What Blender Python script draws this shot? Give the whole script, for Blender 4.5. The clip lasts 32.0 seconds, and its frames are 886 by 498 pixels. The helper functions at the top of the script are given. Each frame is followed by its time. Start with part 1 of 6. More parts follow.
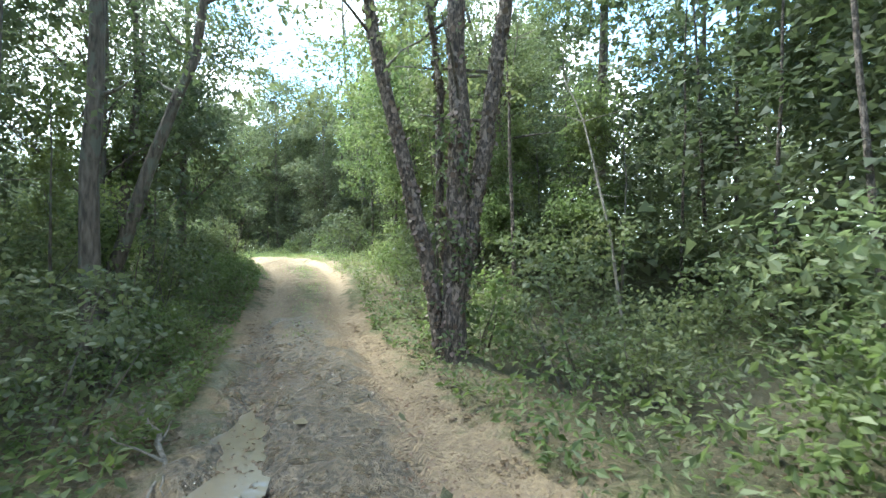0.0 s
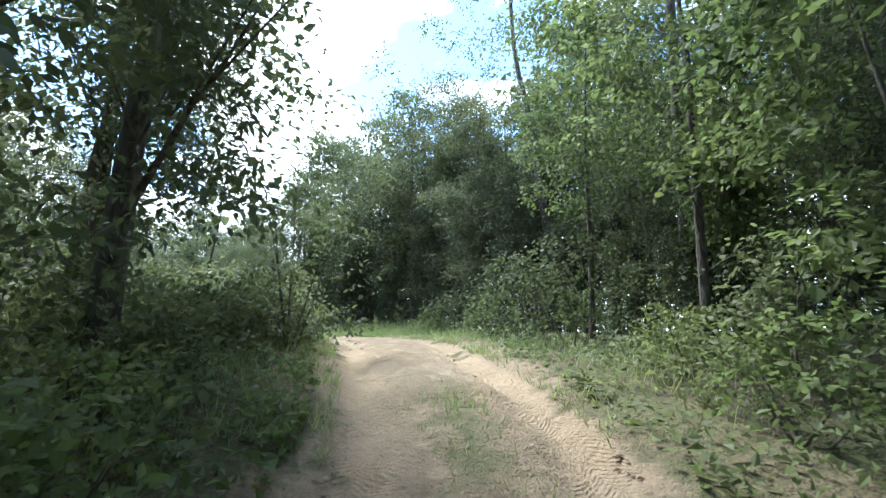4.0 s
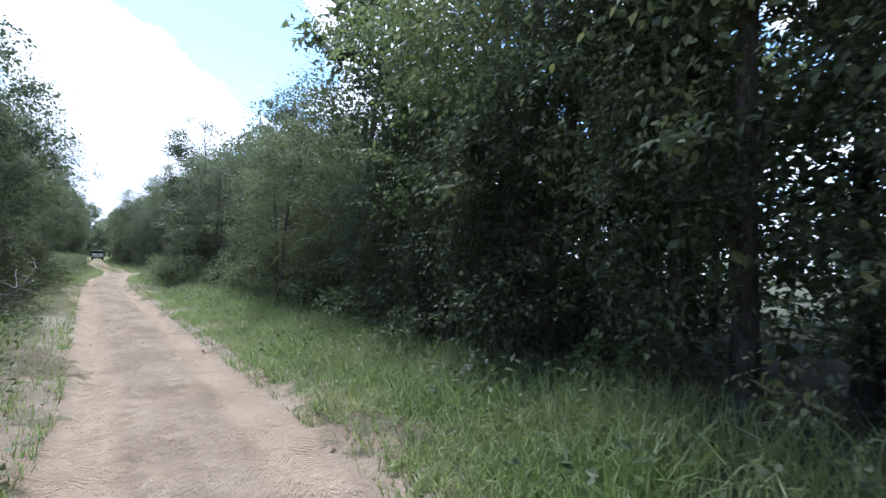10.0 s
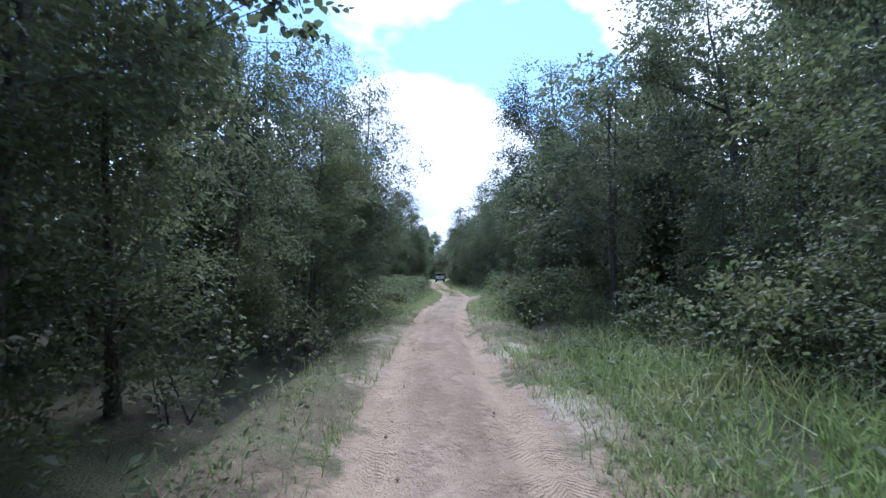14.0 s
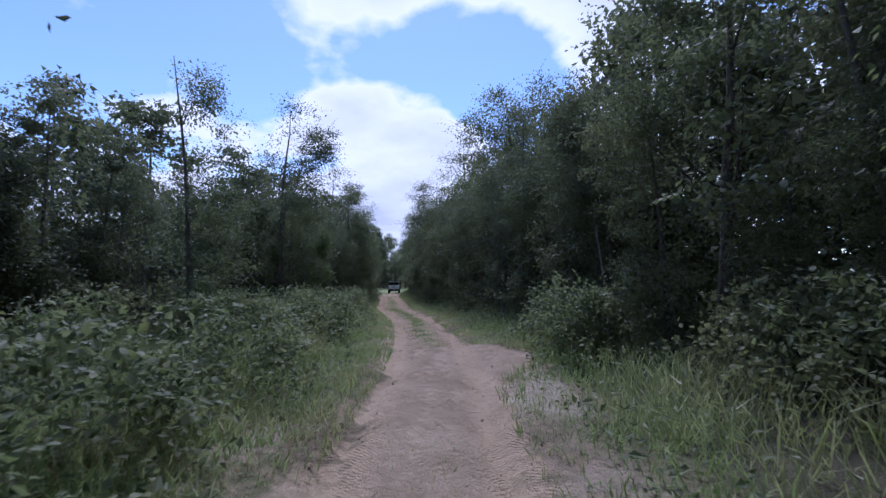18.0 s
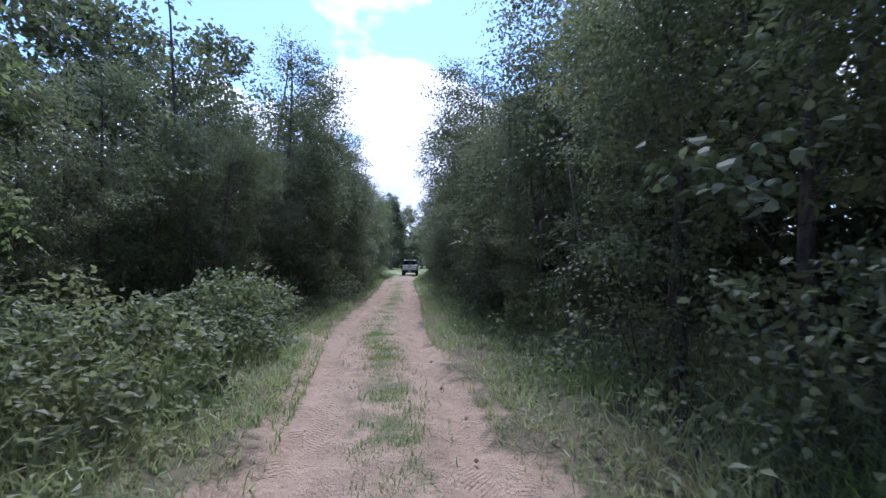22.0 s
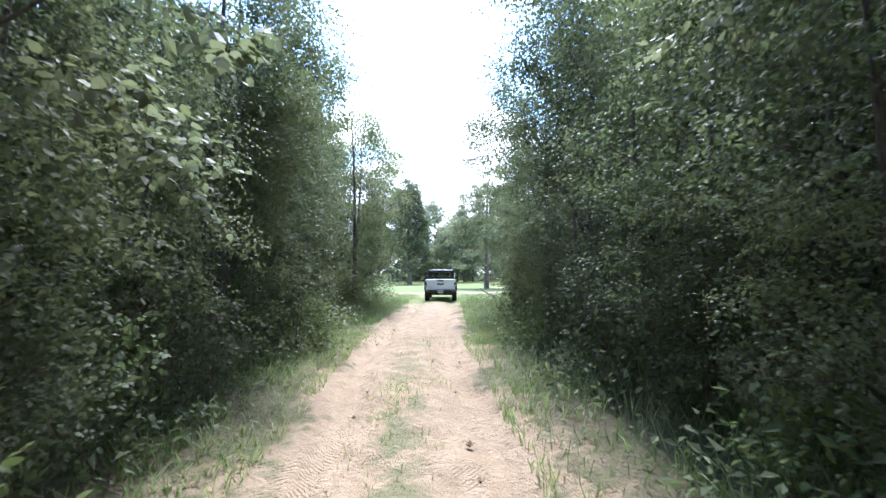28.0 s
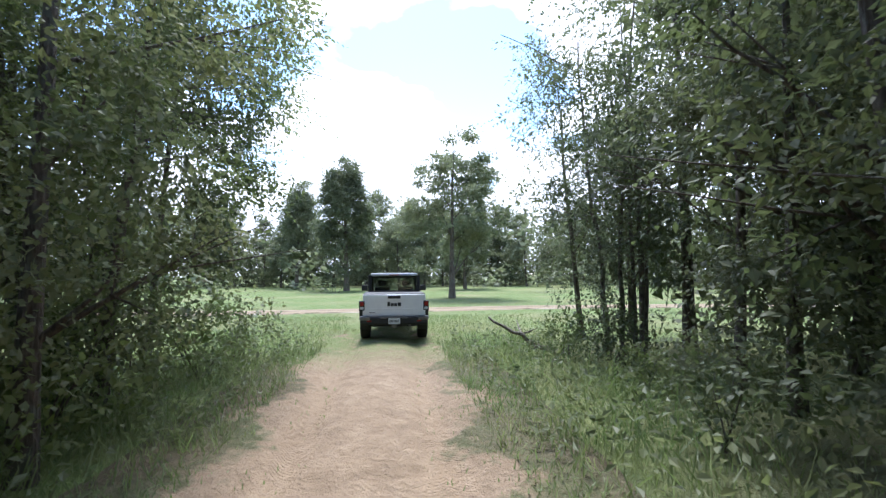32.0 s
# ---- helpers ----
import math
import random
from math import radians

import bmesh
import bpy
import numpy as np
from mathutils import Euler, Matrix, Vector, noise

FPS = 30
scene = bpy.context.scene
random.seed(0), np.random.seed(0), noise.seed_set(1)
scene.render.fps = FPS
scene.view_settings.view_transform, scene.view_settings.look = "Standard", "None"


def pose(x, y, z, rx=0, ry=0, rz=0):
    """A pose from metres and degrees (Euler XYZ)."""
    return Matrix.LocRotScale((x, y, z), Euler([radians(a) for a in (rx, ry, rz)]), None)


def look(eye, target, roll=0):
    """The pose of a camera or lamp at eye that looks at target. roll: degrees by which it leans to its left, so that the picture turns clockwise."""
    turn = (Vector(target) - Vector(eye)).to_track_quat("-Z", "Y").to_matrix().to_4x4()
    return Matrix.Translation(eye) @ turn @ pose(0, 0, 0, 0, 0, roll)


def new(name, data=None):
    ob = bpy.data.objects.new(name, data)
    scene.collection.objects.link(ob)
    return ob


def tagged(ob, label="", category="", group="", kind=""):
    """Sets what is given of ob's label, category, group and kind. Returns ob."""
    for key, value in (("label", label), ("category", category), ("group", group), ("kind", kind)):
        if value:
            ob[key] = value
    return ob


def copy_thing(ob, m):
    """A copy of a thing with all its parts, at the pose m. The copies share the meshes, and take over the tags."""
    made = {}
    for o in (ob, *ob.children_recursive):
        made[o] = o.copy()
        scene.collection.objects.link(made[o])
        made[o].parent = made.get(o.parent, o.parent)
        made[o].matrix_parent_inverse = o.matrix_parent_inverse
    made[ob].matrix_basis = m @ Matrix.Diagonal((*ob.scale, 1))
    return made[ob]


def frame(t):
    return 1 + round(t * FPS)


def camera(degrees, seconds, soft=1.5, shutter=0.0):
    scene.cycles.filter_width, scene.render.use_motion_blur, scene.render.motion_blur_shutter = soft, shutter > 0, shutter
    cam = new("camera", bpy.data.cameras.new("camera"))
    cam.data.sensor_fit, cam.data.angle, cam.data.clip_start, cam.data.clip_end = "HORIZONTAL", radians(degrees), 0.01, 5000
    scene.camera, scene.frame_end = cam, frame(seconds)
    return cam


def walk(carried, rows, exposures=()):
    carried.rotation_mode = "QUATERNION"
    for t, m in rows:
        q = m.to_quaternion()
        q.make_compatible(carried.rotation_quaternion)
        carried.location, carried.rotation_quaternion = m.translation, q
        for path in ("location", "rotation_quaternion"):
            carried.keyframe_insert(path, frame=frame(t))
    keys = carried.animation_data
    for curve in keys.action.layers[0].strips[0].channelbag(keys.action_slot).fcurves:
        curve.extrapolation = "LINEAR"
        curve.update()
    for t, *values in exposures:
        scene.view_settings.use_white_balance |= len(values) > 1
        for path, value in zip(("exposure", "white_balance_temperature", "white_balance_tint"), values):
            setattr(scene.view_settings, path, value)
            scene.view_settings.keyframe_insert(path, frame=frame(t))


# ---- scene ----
cam = camera(86.9, 32.0, soft=1.4, shutter=0.12)
PATH = [
    (0.0, (0.000, 0.000, 1.600), (0.008, 9.997, 1.862), -1.15),
    (0.5, (-0.352, 1.328, 1.567), (-0.660, 11.322, 1.699), -0.62),
    (1.0, (-0.706, 2.656, 1.496), (-1.464, 12.627, 1.536), 0.23),
    (1.5, (-1.172, 3.943, 1.544), (-2.466, 13.857, 1.704), 1.28),
    (2.0, (-1.482, 5.228, 1.626), (-3.249, 15.053, 2.217), 1.42),
    (2.5, (-1.948, 6.436, 1.711), (-4.060, 16.142, 2.866), 1.49),
    (3.0, (-2.295, 7.681, 1.832), (-4.681, 17.288, 3.254), 1.73),
    (3.5, (-2.761, 8.850, 1.916), (-5.379, 18.376, 3.465), 0.94),
    (5.5, (-4.058, 13.469, 2.857), (-7.324, 22.554, 5.463), -2.59),
    (6.0, (-4.597, 14.516, 3.097), (-7.985, 23.522, 5.822), -2.69),
    (6.5, (-5.139, 15.605, 3.259), (-8.718, 24.575, 5.854), -2.70),
    (7.0, (-5.760, 16.657, 3.344), (-9.485, 25.679, 5.518), -1.79),
    (7.5, (-6.380, 17.745, 3.509), (-10.219, 26.841, 5.101), -0.61),
    (8.0, (-7.082, 18.916, 3.522), (-11.007, 28.046, 4.631), 1.39),
    (8.5, (-7.784, 20.125, 3.536), (-11.812, 29.250, 4.247), 1.83),
    (9.0, (-8.602, 21.257, 3.552), (-12.774, 30.333, 4.021), 2.64),
    (9.5, (-9.499, 22.389, 3.570), (-13.983, 31.319, 3.941), 2.77),
    (10.0, (-10.514, 23.443, 3.550), (-15.669, 32.007, 3.862), 2.22),
    (10.5, (-11.762, 24.302, 3.572), (-17.936, 32.163, 3.879), 2.79),
    (11.0, (-13.091, 25.046, 3.515), (-20.454, 31.803, 3.847), 2.44),
    (11.5, (-14.615, 25.752, 3.424), (-22.788, 31.508, 3.685), 2.86),
    (12.0, (-16.297, 26.615, 3.303), (-24.930, 31.661, 3.367), 2.75),
    (12.5, (-18.131, 27.357, 3.300), (-27.080, 31.818, 3.289), 2.00),
    (13.0, (-20.041, 28.099, 3.303), (-29.198, 32.110, 3.563), -0.29),
    (13.5, (-22.072, 28.883, 3.301), (-31.286, 32.741, 3.783), -0.97),
    (15.5, (-30.706, 32.400, 3.245), (-39.908, 36.274, 3.797), 0.00),
    (16.0, (-33.003, 33.342, 3.236), (-42.177, 37.298, 3.653), 0.17),
    (16.5, (-35.352, 34.292, 3.242), (-44.505, 38.313, 3.495), -0.40),
    (17.0, (-37.782, 35.292, 3.268), (-46.870, 39.435, 3.759), -0.84),
    (17.5, (-40.229, 36.331, 3.312), (-49.193, 40.701, 4.054), -0.87),
    (18.0, (-42.528, 37.386, 3.350), (-51.324, 42.091, 4.051), -0.78),
    (18.5, (-44.749, 38.449, 3.370), (-53.323, 43.564, 3.951), -0.77),
    (19.0, (-46.874, 39.568, 3.359), (-55.210, 45.074, 3.789), -0.71),
    (19.5, (-48.970, 40.719, 3.341), (-57.139, 46.475, 3.715), -0.60),
    (20.0, (-51.075, 41.832, 3.323), (-59.139, 47.732, 3.714), -0.75),
    (20.5, (-53.229, 42.822, 3.307), (-61.354, 48.639, 3.683), -0.77),
    (21.0, (-55.412, 43.707, 3.295), (-63.822, 49.102, 3.698), -0.77),
    (21.5, (-57.560, 44.543, 3.294), (-66.329, 49.334, 3.687), -0.37),
    (22.0, (-59.738, 45.307, 3.297), (-68.778, 49.573, 3.570), 0.19),
    (22.5, (-61.943, 46.123, 3.304), (-71.112, 50.109, 3.524), 0.08),
    (23.0, (-64.205, 46.958, 3.307), (-73.445, 50.769, 3.617), 0.08),
    (23.5, (-66.471, 47.723, 3.298), (-75.735, 51.462, 3.733), -0.34),
    (24.0, (-68.665, 48.448, 3.273), (-77.921, 52.218, 3.598), -0.54),
    (24.5, (-70.797, 49.191, 3.250), (-80.008, 53.071, 3.586), -0.67),
    (26.5, (-79.280, 52.521, 3.266), (-88.483, 56.408, 3.712), 0.00),
    (27.0, (-81.383, 53.293, 3.263), (-90.608, 57.124, 3.731), 0.00),
    (27.5, (-83.431, 54.038, 3.258), (-92.661, 57.849, 3.785), 0.01),
    (28.0, (-85.482, 54.778, 3.251), (-94.708, 58.599, 3.777), 0.02),
    (28.5, (-87.495, 55.500, 3.239), (-96.725, 59.313, 3.750), 0.01),
    (29.0, (-89.456, 56.280, 3.218), (-98.668, 60.138, 3.740), 0.00),
    (29.5, (-91.376, 57.030, 3.195), (-100.556, 60.962, 3.700), -0.01),
    (30.0, (-93.140, 57.692, 3.203), (-102.242, 61.807, 3.657), -0.05),
    (30.5, (-94.702, 58.260, 3.234), (-103.696, 62.605, 3.727), -0.10),
    (31.0, (-96.126, 58.767, 3.288), (-104.990, 63.365, 3.826), -0.17),
    (31.5, (-97.435, 59.328, 3.358), (-106.203, 64.105, 3.899), -0.21),
    (32.0, (-98.711, 59.888, 3.432), (-107.415, 64.781, 3.991), -0.24),
]
EXPOSURES = [(0, 2.7, 6000, -5), (2.0, 3.15, 5850, -4), (3.5, 2.45, 5750, 0), (5.5, 0.85, 5700, 7), (7.0, 0.8, 5550, 8), (9.0, 1.15, 5500, 11), (10.3, 1.35, 5450, 12), (12, 1.05, 5300, 15), (13.5, 1.0, 5050, 16), (16, 1.1, 5250, 19), (18.5, 0.12, 5150, 27), (21.5, 0.8, 5200, 25), (24.5, 1.95, 5350, 18), (28, 2.25, 5550, 12), (30, 1.8, 5650, 12), (32, 1.5, 5800, 12)]
walk(cam, [(t, look(eye, target, roll)) for t, eye, target, roll in PATH], EXPOSURES)

# ---- world, sun ----
def node(nt, kind, **kw):
    n = nt.nodes.new(kind)
    for key, value in kw.items():
        n.inputs[key.replace("_", " ")].default_value = value
    return n


world = bpy.data.worlds.new("summer_sky")
scene.world = world
world.use_nodes = True
wt = world.node_tree
wt.nodes.clear()
SUN_EL, SUN_AZ = radians(61), radians(293)      # azimuth from +y, positive to the right
sky = wt.nodes.new("ShaderNodeTexSky")
sky.sky_type, sky.sun_disc = "NISHITA", False
sky.sun_elevation, sky.sun_rotation = SUN_EL, SUN_AZ
sky.air_density, sky.dust_density, sky.ozone_density = 1.0, 0.3, 2.5
coord = wt.nodes.new("ShaderNodeTexCoord")
sep = wt.nodes.new("ShaderNodeSeparateXYZ")
wt.links.new(coord.outputs["Generated"], sep.inputs[0])
lift = wt.nodes.new("ShaderNodeMath")
lift.operation = "ADD"
lift.inputs[1].default_value = 0.22
wt.links.new(sep.outputs[2], lift.inputs[0])
flat = wt.nodes.new("ShaderNodeVectorMath")
flat.operation = "DIVIDE"
comb = wt.nodes.new("ShaderNodeCombineXYZ")
for k in range(3):
    wt.links.new(lift.outputs[0], comb.inputs[k])
wt.links.new(coord.outputs["Generated"], flat.inputs[0])
wt.links.new(comb.outputs[0], flat.inputs[1])
cloud = node(wt, "ShaderNodeTexNoise", Scale=1.15, Detail=9.0, Roughness=0.52, Distortion=0.15)
shift = wt.nodes.new("ShaderNodeMapping")
shift.inputs["Location"].default_value = (0.35, 0.6, 0.2)
wt.links.new(flat.outputs[0], shift.inputs[0])
wt.links.new(shift.outputs[0], cloud.inputs["Vector"])
low = wt.nodes.new("ShaderNodeMapRange")
low.inputs["From Min"].default_value, low.inputs["From Max"].default_value = 0.05, 0.55
low.inputs["To Min"].default_value, low.inputs["To Max"].default_value = 0.13, 0.0
wt.links.new(sep.outputs[2], low.inputs["Value"])
cover = wt.nodes.new("ShaderNodeMath")
wt.links.new(cloud.outputs["Fac"], cover.inputs[0])
wt.links.new(low.outputs[0], cover.inputs[1])


def sky_patch(azimuth, elevation, wide, high, amount, last):
    """A cloud mass, or a clear gap, round one direction (degrees left of +y, and up)."""
    a, e = radians(azimuth), radians(elevation)
    mid = Vector((-math.sin(a) * math.cos(e), math.cos(a) * math.cos(e), math.sin(e)))
    right = Vector((math.cos(a), math.sin(a), 0))
    up = right.cross(mid) * -1 if right.cross(mid).z < 0 else right.cross(mid)
    total = None
    for axis, size in ((right, wide), (up, high)):
        dot = wt.nodes.new("ShaderNodeVectorMath")
        dot.operation = "DOT_PRODUCT"
        wt.links.new(coord.outputs["Generated"], dot.inputs[0])
        dot.inputs[1].default_value = axis / math.sin(radians(size))
        sq = wt.nodes.new("ShaderNodeMath")
        sq.operation = "POWER"
        sq.inputs[1].default_value = 2.0
        shifted = wt.nodes.new("ShaderNodeMath")
        shifted.inputs[1].default_value = -axis.dot(mid) / math.sin(radians(size))
        wt.links.new(dot.outputs["Value"], shifted.inputs[0])
        wt.links.new(shifted.outputs[0], sq.inputs[0])
        if total is None:
            total = sq.outputs[0]
        else:
            add = wt.nodes.new("ShaderNodeMath")
            wt.links.new(total, add.inputs[0])
            wt.links.new(sq.outputs[0], add.inputs[1])
            total = add.outputs[0]
    fade = wt.nodes.new("ShaderNodeMapRange")
    fade.inputs["From Min"].default_value, fade.inputs["From Max"].default_value = 1.6, 0.0
    fade.inputs["To Min"].default_value, fade.inputs["To Max"].default_value = 0.0, amount
    wt.links.new(total, fade.inputs["Value"])
    add = wt.nodes.new("ShaderNodeMath")
    wt.links.new(last, add.inputs[0])
    wt.links.new(fade.outputs[0], add.inputs[1])
    return add.outputs[0]


billow = node(wt, "ShaderNodeTexNoise", Scale=5.5, Detail=6.0, Roughness=0.55)
wt.links.new(shift.outputs[0], billow.inputs["Vector"])
rough_edge = wt.nodes.new("ShaderNodeMapRange")
rough_edge.inputs["To Min"].default_value, rough_edge.inputs["To Max"].default_value = -0.06, 0.06
wt.links.new(billow.outputs["Fac"], rough_edge.inputs["Value"])
edged = wt.nodes.new("ShaderNodeMath")
wt.links.new(cover.outputs[0], edged.inputs[0])
wt.links.new(rough_edge.outputs[0], edged.inputs[1])
clouds = sky_patch(69, 13, 11, 9, 0.2, edged.outputs[0])
clouds = sky_patch(58, 26, 14, 6, -0.2, clouds)
clouds = sky_patch(84, 22, 9, 5, -0.1, clouds)
clouds = sky_patch(66, 38, 20, 8, 0.16, clouds)
ramp = wt.nodes.new("ShaderNodeValToRGB")
ramp.color_ramp.elements[0].position, ramp.color_ramp.elements[1].position = 0.52, 0.585
wt.links.new(clouds, ramp.inputs[0])
shade = wt.nodes.new("ShaderNodeValToRGB")
shade.color_ramp.elements[0].position, shade.color_ramp.elements[1].position = 0.56, 0.86
shade.color_ramp.elements[0].color, shade.color_ramp.elements[1].color = (5.6, 5.8, 6.2, 1), (3.3, 3.6, 4.2, 1)
wt.links.new(clouds, shade.inputs[0])
mixw = wt.nodes.new("ShaderNodeMix")
mixw.data_type = "RGBA"
wt.links.new(ramp.outputs[0], mixw.inputs[0])
wt.links.new(sky.outputs[0], mixw.inputs[6])
wt.links.new(shade.outputs[0], mixw.inputs[7])
bg = node(wt, "ShaderNodeBackground", Strength=0.15)
wt.links.new(mixw.outputs[2], bg.inputs[0])
wo = wt.nodes.new("ShaderNodeOutputWorld")
wt.links.new(bg.outputs[0], wo.inputs[0])

sun = new("sun", bpy.data.lights.new("sun", "SUN"))
sun.data.energy, sun.data.angle, sun.data.color = 3.0, radians(20), (1.0, 0.97, 0.92)
sun.matrix_world = look((math.sin(SUN_AZ) * math.cos(SUN_EL) * 200, math.cos(SUN_AZ) * math.cos(SUN_EL) * 200, math.sin(SUN_EL) * 200), (0, 0, 0))


# ---- materials ----
def material(name):
    m = bpy.data.materials.new(name)
    m.use_nodes = True
    nt = m.node_tree
    return m, nt, nt.nodes["Principled BSDF"], nt.nodes["Material Output"]


def mix_rgb(nt, fac, a, b):
    n = nt.nodes.new("ShaderNodeMix")
    n.data_type = "RGBA"
    for slot, v in ((0, fac), (6, a), (7, b)):
        if isinstance(v, bpy.types.NodeSocket):
            nt.links.new(v, n.inputs[slot])
        else:
            n.inputs[slot].default_value = v if slot == 0 else (*v, 1)
    return n.outputs[2]


def noise_fac(nt, scale, lo, hi, detail=4.0, vector=None):
    n = node(nt, "ShaderNodeTexNoise", Scale=scale, Detail=detail)
    if vector is None:
        vector = nt.nodes.new("ShaderNodeNewGeometry").outputs["Position"]
    nt.links.new(vector, n.inputs["Vector"])
    r = nt.nodes.new("ShaderNodeMapRange")
    r.inputs["From Min"].default_value, r.inputs["From Max"].default_value = lo, hi
    nt.links.new(n.outputs["Fac"], r.inputs["Value"])
    return r.outputs[0]


def bump(nt, bsdf, height, strength=0.5, distance=0.02):
    b = node(nt, "ShaderNodeBump", Strength=strength, Distance=distance)
    nt.links.new(height, b.inputs["Height"])
    nt.links.new(b.outputs[0], bsdf.inputs["Normal"])


def leaf_material(name, dark, light, warm, through_share=0.42, rough=0.56):
    m, nt, p, out = material(name)
    isl = nt.nodes.new("ShaderNodeNewGeometry").outputs["Random Per Island"]
    obj = nt.nodes.new("ShaderNodeObjectInfo").outputs["Random"]
    c = mix_rgb(nt, isl, dark, light)
    far = noise_fac(nt, 0.55, 0.42, 0.72, 2.0)
    c = mix_rgb(nt, far, c, warm)
    hsv = nt.nodes.new("ShaderNodeHueSaturation")
    r = nt.nodes.new("ShaderNodeMapRange")
    r.inputs["To Min"].default_value, r.inputs["To Max"].default_value = 0.72, 1.32
    nt.links.new(obj, r.inputs["Value"])
    nt.links.new(r.outputs[0], hsv.inputs["Value"])
    for slot, a, b in (("Hue", 0.512, 0.486), ("Saturation", 1.12, 0.8)):
        v = nt.nodes.new("ShaderNodeMapRange")
        v.inputs["To Min"].default_value, v.inputs["To Max"].default_value = a, b
        nt.links.new(obj if slot == "Hue" else isl, v.inputs["Value"])
        nt.links.new(v.outputs[0], hsv.inputs[slot])
    nt.links.new(c, hsv.inputs["Color"])
    nt.links.new(hsv.outputs[0], p.inputs["Base Color"])
    p.inputs["Roughness"].default_value = rough
    p.inputs["Specular IOR Level"].default_value = 0.28
    tr = nt.nodes.new("ShaderNodeBsdfTranslucent")
    tc = mix_rgb(nt, 0.5, (0.135, 0.185, 0.05), (0.095, 0.13, 0.045))
    mul = nt.nodes.new("ShaderNodeMix")
    mul.data_type, mul.blend_type = "RGBA", "ADD"
    mul.inputs[0].default_value = 0.4
    nt.links.new(hsv.outputs[0], mul.inputs[6])
    nt.links.new(tc, mul.inputs[7])
    nt.links.new(mul.outputs[2], tr.inputs[0])
    ms = nt.nodes.new("ShaderNodeMixShader")
    ms.inputs[0].default_value = through_share
    nt.links.new(p.outputs[0], ms.inputs[1])
    nt.links.new(tr.outputs[0], ms.inputs[2])
    nt.links.new(ms.outputs[0], out.inputs[0])
    return m


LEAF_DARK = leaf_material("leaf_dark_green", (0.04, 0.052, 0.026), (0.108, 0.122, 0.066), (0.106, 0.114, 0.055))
LEAF_MID = leaf_material("leaf_mid_green", (0.056, 0.076, 0.034), (0.134, 0.158, 0.074), (0.144, 0.154, 0.066))
LEAF_LIGHT = leaf_material("leaf_yellow_green", (0.07, 0.1, 0.034), (0.138, 0.174, 0.06), (0.148, 0.17, 0.056), 0.54)
LEAF_GREY = leaf_material("leaf_grey_green", (0.065, 0.082, 0.048), (0.135, 0.152, 0.09), (0.13, 0.138, 0.076))
# distance haze put into the leaf colour: a paler grey-green for far trees
LEAF_HAZED = leaf_material("leaf_hazed_grey_green", (0.1, 0.122, 0.07), (0.19, 0.212, 0.125), (0.185, 0.195, 0.11))
GRASS = leaf_material("grass_blade", (0.115, 0.18, 0.055), (0.2, 0.255, 0.09), (0.26, 0.26, 0.12), 0.45, 0.45)
STRAW = leaf_material("dry_grass_blade", (0.22, 0.16, 0.07), (0.36, 0.28, 0.13), (0.3, 0.22, 0.09), 0.3, 0.6)
LITTER = leaf_material("dead_leaf", (0.07, 0.04, 0.022), (0.17, 0.11, 0.065), (0.12, 0.085, 0.055), 0.12, 0.7)


def bark_material(name, dark, light, patch, scale=7.0, peel=0.0):
    m, nt, p, out = material(name)
    tc = nt.nodes.new("ShaderNodeTexCoord").outputs["Object"]
    mp = nt.nodes.new("ShaderNodeMapping")
    mp.inputs["Scale"].default_value = (1, 1, 0.22)
    nt.links.new(tc, mp.inputs[0])
    furrow = noise_fac(nt, scale * 3, 0.35, 0.68, 6.0, mp.outputs[0])
    c = mix_rgb(nt, furrow, dark, light)
    mp2 = nt.nodes.new("ShaderNodeMapping")
    mp2.inputs["Scale"].default_value = (1, 1, 0.6)
    nt.links.new(tc, mp2.inputs[0])
    spot = noise_fac(nt, scale, 0.52 - 0.05 * peel, 0.6, 5.0, mp2.outputs[0])
    c = mix_rgb(nt, spot, c, patch)
    nt.links.new(c, p.inputs["Base Color"])
    p.inputs["Roughness"].default_value = 0.88
    bump(nt, p, furrow, 0.9, 0.025)
    return m


BARK = bark_material("bark_grey_brown", (0.045, 0.034, 0.026), (0.14, 0.115, 0.09), (0.1, 0.1, 0.075))
BARK_PEEL = bark_material("bark_peeling_birch", (0.03, 0.022, 0.018), (0.12, 0.09, 0.07), (0.2, 0.155, 0.125), 17.0, 0.2)
DEADWOOD = bark_material("weathered_deadwood", (0.1, 0.082, 0.065), (0.26, 0.225, 0.185), (0.18, 0.155, 0.125))

BARK_FLAKE = leaf_material("bark_flake", (0.05, 0.035, 0.028), (0.2, 0.15, 0.118), (0.12, 0.09, 0.072), 0.06, 0.85)


